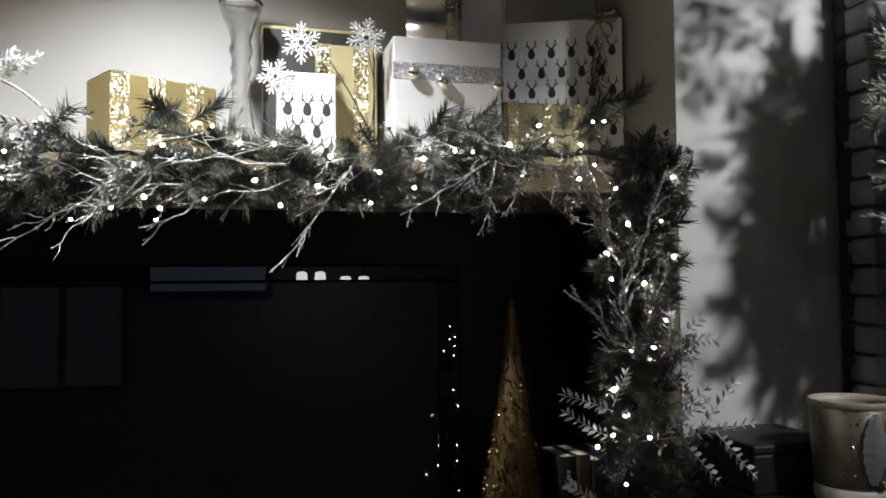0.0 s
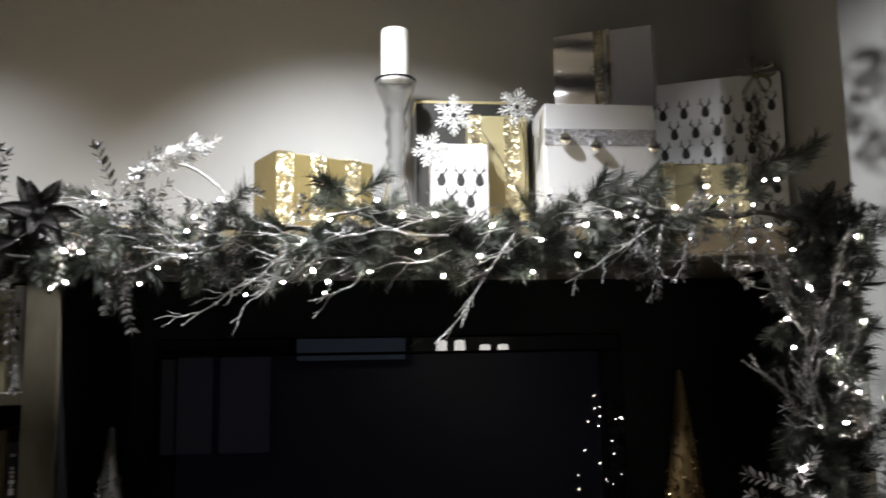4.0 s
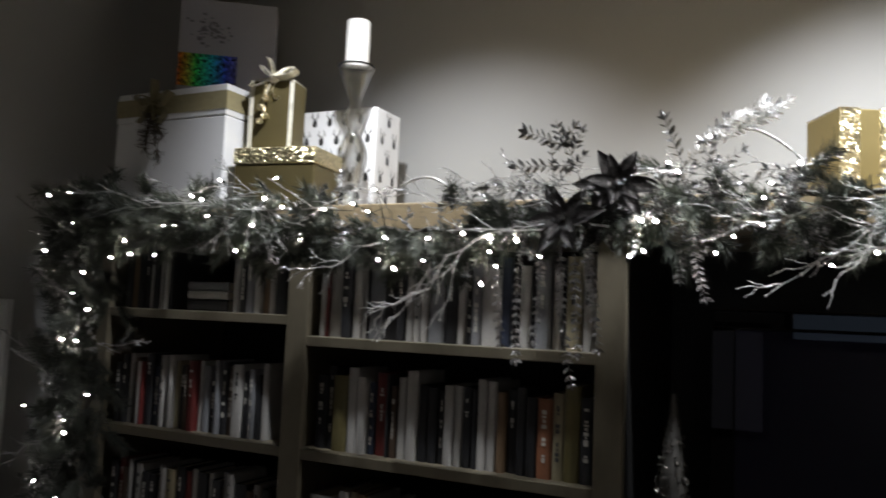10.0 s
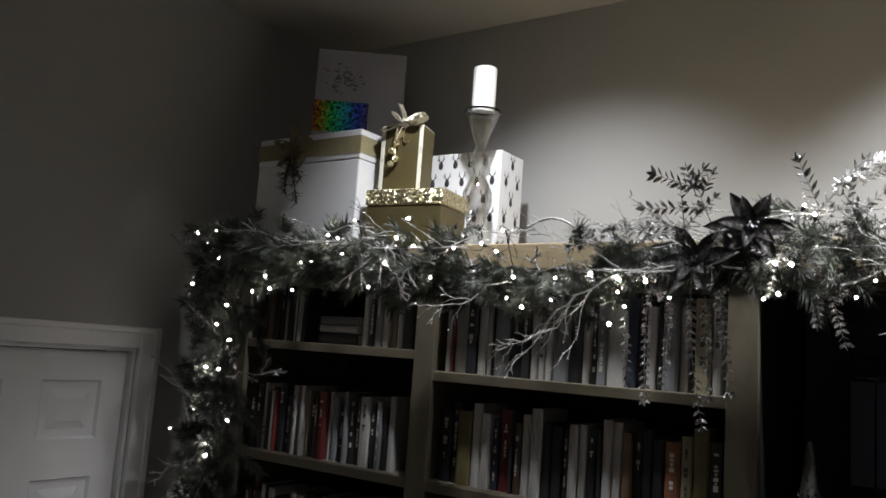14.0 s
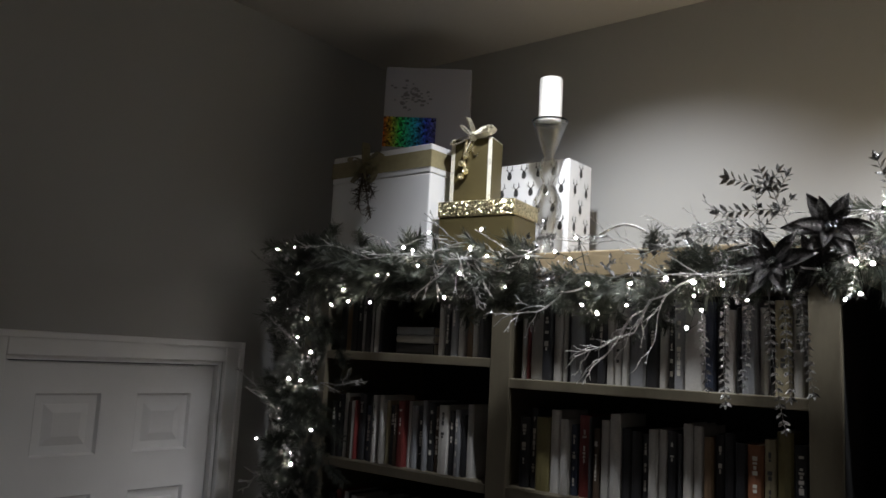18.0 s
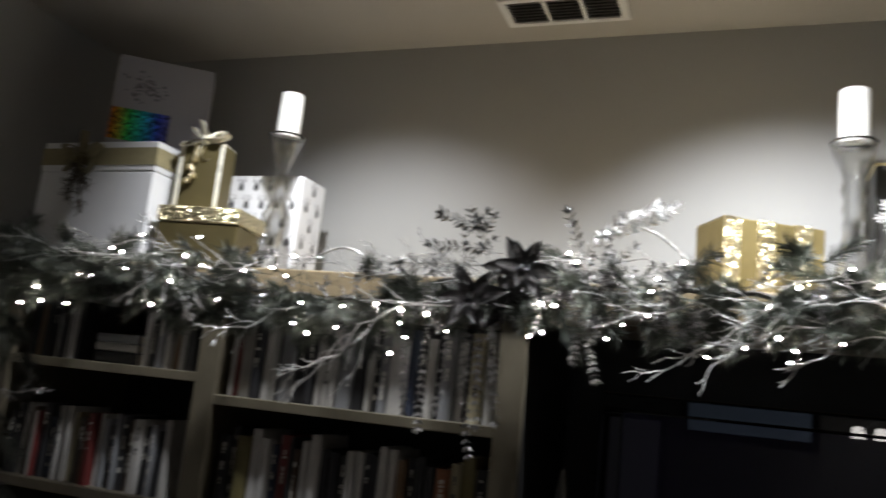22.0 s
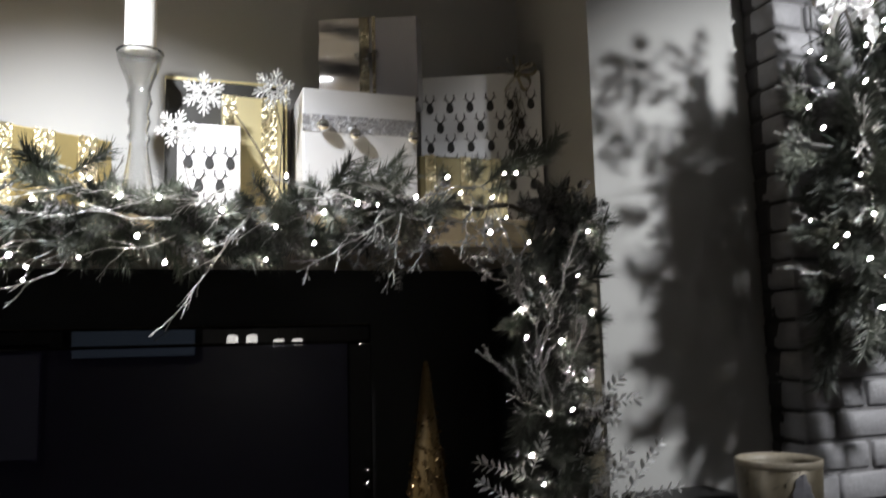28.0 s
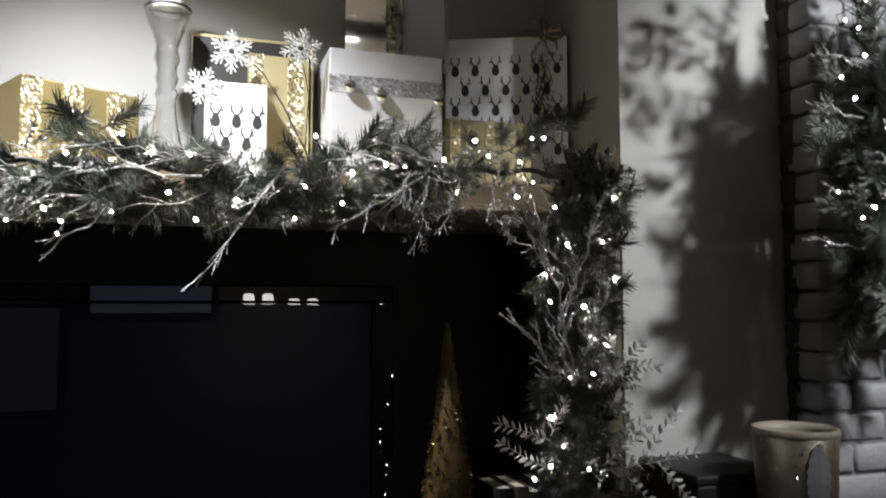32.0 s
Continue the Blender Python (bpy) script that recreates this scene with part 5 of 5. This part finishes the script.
STRING_C = [(0.87, 2.31), (1.02, 2.34), (0.9, 2.23), (0.99, 2.24), (0.85, 2.17), (1.02, 2.16), (0.86, 2.11), (0.94, 2.1), (0.95, 2.04), (1.0, 2.02), (0.91, 1.95), (0.96, 1.96), (0.86, 1.87), (0.89, 1.81), (0.86, 1.77), (0.95, 1.76), (0.82, 1.75), (0.88, 1.67), (0.93, 1.6), (0.87, 1.55), (0.95, 1.5)]
STRING_D = [(-0.76, 2.24), (-0.81, 2.27), (-0.86, 2.22), (-0.87, 2.28), (-0.88, 2.25), (-0.89, 2.18), (-0.94, 2.29), (-1.03, 2.23), (-1.03, 2.28), (-1.11, 2.21), (-1.13, 2.28), (-1.14, 2.23), (-1.16, 2.39), (-1.18, 2.34), (-1.22, 2.36), (-1.3, 2.35), (-1.37, 2.28), (-1.43, 2.36), (-1.44, 2.43), (-1.49, 2.38), (-1.5, 2.31), (-1.56, 2.25), (-1.62, 2.43), (-1.66, 2.34), (-1.67, 2.38), (-1.71, 2.39), (-1.76, 2.32), (-1.81, 2.32), (-1.83, 2.24), (-1.93, 2.24), (-1.94, 2.28), (-1.99, 2.23)]
STRING_W = [(-2.27, 2.41), (-2.19, 2.42), (-2.17, 2.33), (-2.26, 2.25), (-2.08, 2.19), (-2.14, 2.13), (-2.07, 2.09), (-2.15, 2.0), (-2.1, 2.0), (-2.19, 1.88), (-2.1, 1.87), (-2.03, 1.86), (-2.28, 1.81), (-2.16, 1.78), (-2.13, 1.78), (-2.13, 1.75), (-2.17, 1.7), (-2.22, 1.61), (-2.15, 1.57), (-2.24, 1.5), (-2.16, 1.42), (-2.22, 1.35)]
STRING_S = [(1.73, 2.88), (1.86, 2.85), (1.74, 2.81), (1.77, 2.79), (1.56, 2.78), (1.53, 2.74), (1.53, 2.71), (1.8, 2.7), (1.59, 2.67), (1.49, 2.6), (1.54, 2.56), (1.71, 2.54), (1.76, 2.5), (1.85, 2.5), (1.66, 2.37), (1.49, 2.35), (1.8, 2.35), (1.57, 2.32), (1.52, 2.29), (1.71, 2.23), (1.78, 2.2), (1.67, 2.16), (1.68, 2.07)]
for spots, lab, sd in ((STRING_A, "warm white string lights among the silver leaves", 1), (STRING_B, "warm white string lights above the television", 2), (STRING_C, "warm white string lights down the hanging garland", 3), (STRING_D, "warm white string lights below the white gifts", 4), (STRING_W, "warm white string lights beside the door", 5)):
    light_string("light_string", spots, 1.835, lab, sd, 0.012)

# ---- the swag on the chimney ----
swag = thing("hanging_swag", (0, 0, 0), "tall pine swag with silver leaves on the painted brick", "garland")
rope(swag, [(1.88, 1.86, 2.84), (1.82, 1.83, 2.72), (1.77, 1.80, 2.5), (1.77, 1.82, 2.25), (1.80, 1.86, 2.14)], 285, 0.165, 0.75, size=1.6, tufts=DEEP)
part("hook", tube([(1.88, 2.01, 3.08), (1.88, 1.96, 3.08), (1.88, 1.93, 3.05), (1.88, 1.87, 2.84)], 0.004, 6), STEM, swag)
for k, z in enumerate((2.2, 2.32, 2.5, 2.62)):
    put("pine_sprig", SPRIGS[k % 6], aim((1.57 + rg.uniform(-0.02, 0.03), 1.74, z), (-1, -0.1, rg.uniform(-0.2, 0.3)), k, 1.1), swag)
    twig_between(swag, (1.60, 1.72, z + 0.03), (1.42 + 0.03 * (k % 2), 1.70, z + 0.05), k + 900, TWIG2, 4, 0.002, "grey_twig")
for k, (a, c, pr, lf) in enumerate((((1.66, 2.83), (1.50, 2.87), 5, 0.045), ((1.66, 2.79), (1.54, 2.78), 5, 0.045), ((1.70, 2.82), (1.60, 2.93), 5, 0.045), ((1.72, 2.80), (1.63, 2.75), 5, 0.045), ((1.75, 2.84), (1.78, 2.97), 5, 0.045), ((1.72, 2.82), (1.66, 2.95), 4, 0.05), ((1.8, 2.82), (1.92, 2.9), 5, 0.045))):
    spray_between(swag, (a[0] - 0.03, 1.66, a[1] + 0.06), (c[0] - 0.03, 1.62, c[1] + 0.06), k + 200, pr, lf, LEAFLIT, 2)
for k in range(22):
    x, z = 1.62 + 0.28 * rg.random(), 2.15 + 0.6 * rg.random()
    twig_between(swag, (x, 1.68, z), (x + rg.uniform(-0.12, 0.05), 1.62, z + rg.uniform(-0.06, 0.1)), k + 230, TWIG2, 4, 0.002, "grey_twig")
light_string("light_string", STRING_S, 1.68, "warm white string lights on the chimney swag", 6)

rw = random.Random(77)
light_string("light_string", [(1.58 + 0.36 * rw.random(), 2.86 - 0.05 * k) for k in range(15)], 1.66, "warm white string lights deep in the chimney swag", 8)

# ---- behind the camera: what the dark screen mirrors ----
WINC = glow("dusk_window_glass", (0.32, 0.42, 0.58), 0.42)
WIND = glow("dim_window_glass", (0.42, 0.42, 0.5), 0.11)
SHADE = glow("lit_lamp_shade", (1, 0.96, 0.92), 13)


def far_window(name, x0, x1, z0, z1, pane, bars, label):
    w = thing(name, (0, -3.2, 0), label, "window")
    w["kind"] = "structure"
    part("pane", box(x0, x1, 0.004, 0.01, z0, z1), pane, w)
    bm = box(x0 - 0.07, x1 + 0.07, 0.0005, 0.03, z1, z1 + 0.08, 0.004)
    box(x0 - 0.07, x1 + 0.07, 0.0005, 0.03, z0 - 0.07, z0, 0.004, bm=bm)
    for x in [x0 - 0.07, x1] + [x0 + (x1 - x0) * i / (bars + 1) - 0.03 for i in range(1, bars + 1)]:
        box(x, x + 0.06, 0.0007, 0.029, z0, z1, 0.004, bm=bm)
    part("window_frame", bm, DARK, w)


far_window("window_1", -0.56, 0.40, 2.06, 2.6, WINC, 0, "dim blue window on the far side of the room")
far_window("window_2", -1.71, -0.79, 1.28, 2.1, WIND, 1, "dim grey window on the far side of the room")
for x, tall in ((0.66, 1.4), (0.81, 1.4), (1.02, 0.8), (1.17, 0.8)):
    s = thing("pendant_lamp", (x, -2.55, 2.12), "small white pendant lamp, lit" if tall > 1 else "small low white pendant lamp, lit", "pendant lamp", "far pendant lamps")
    part("cord", tube([(0, 0, 0.068 * tall), (0, 0, CEIL - 2.12)], 0.003, 6), DARK, s)
    part("shade", lathe([(r, z * tall) for r, z in ((0.018, 0.068), (0.042, 0.06), (0.046, 0.005), (0.042, 0.005), (0.038, 0.055))], 20), SHADE, s, "glowing white shade", True)

# a small lit tree on the far side of the room
tree = thing("lit_tree", (1.62, -1.25, 0), "small green christmas tree with warm white lights", "christmas tree")
part("pot", lathe([(0.11, 0), (0.14, 0.24), (0.125, 0.24), (0.11, 0.2)], 20), DARK, tree, smooth=True)
part("trunk", tube([(0, 0, 0.15), (0, 0, 1.85)], 0.018, 8, taper=0.3), STEM, tree)
rt = random.Random(31)
for k in range(120):
    u = rt.random() ** 1.2
    a = rt.uniform(0, 6.28)
    o = Vector((math.cos(a), math.sin(a), -0.15))
    put("pine_sprig", SPRIGS[k % 6], aim((o.x * 0.05, o.y * 0.05, 0.35 + 1.45 * u), o, a, 1 + 2.2 * (1 - u)), tree)
for k in range(46):
    u = rt.random()
    a = rt.uniform(0, 6.28)
    q = 0.07 + 0.3 * (1 - u)
    put("bulb", BULB_MESH, aim((q * math.cos(a), q * math.sin(a), 0.45 + 1.4 * u), (0, 0, 1)), tree)

# ---- bricks of the chimney ----
rk = random.Random(9)
FULL, COURSE = 0.215, 0.081


def brick_mesh(w, d, seed, material=BRICK):
    rr = random.Random(seed)
    bm = box(-w / 2, w / 2, 0, d, -0.0355, 0.0355, 0.008, segs=1)
    for v in bm.verts:
        v.co += Vector((rr.uniform(-0.003, 0.003), rr.uniform(-0.003, 0.002), rr.uniform(-0.002, 0.002)))
    return mesh_of(bm, "brick", material, True)


FULLS = [brick_mesh(FULL, 0.1, i) for i in range(5)]
HALF = [brick_mesh(0.102, 0.1, 20 + i) for i in range(3)]
# side bricks carry the shade of that face in their colour
RETURN = [brick_mesh(0.06, 0.1, 40 + i, SHADEBRICK) for i in range(3)]
z, row = 1.4545, 0
while z < CEIL - 0.03:
    x = CH0
    if row % 2:
        o = put("brick", rk.choice(HALF), pose(x + 0.051, CHF, z), chimney)
        x += 0.112
    while x + FULL < CH1 - 0.1:
        put("brick", rk.choice(FULLS), pose(x + FULL / 2 + rk.uniform(-0.002, 0.002), CHF + rk.uniform(-0.003, 0.003), z), chimney)
        x += FULL + 0.01
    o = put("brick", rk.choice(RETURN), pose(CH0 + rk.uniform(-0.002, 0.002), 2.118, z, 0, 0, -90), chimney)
    z += COURSE
    row += 1
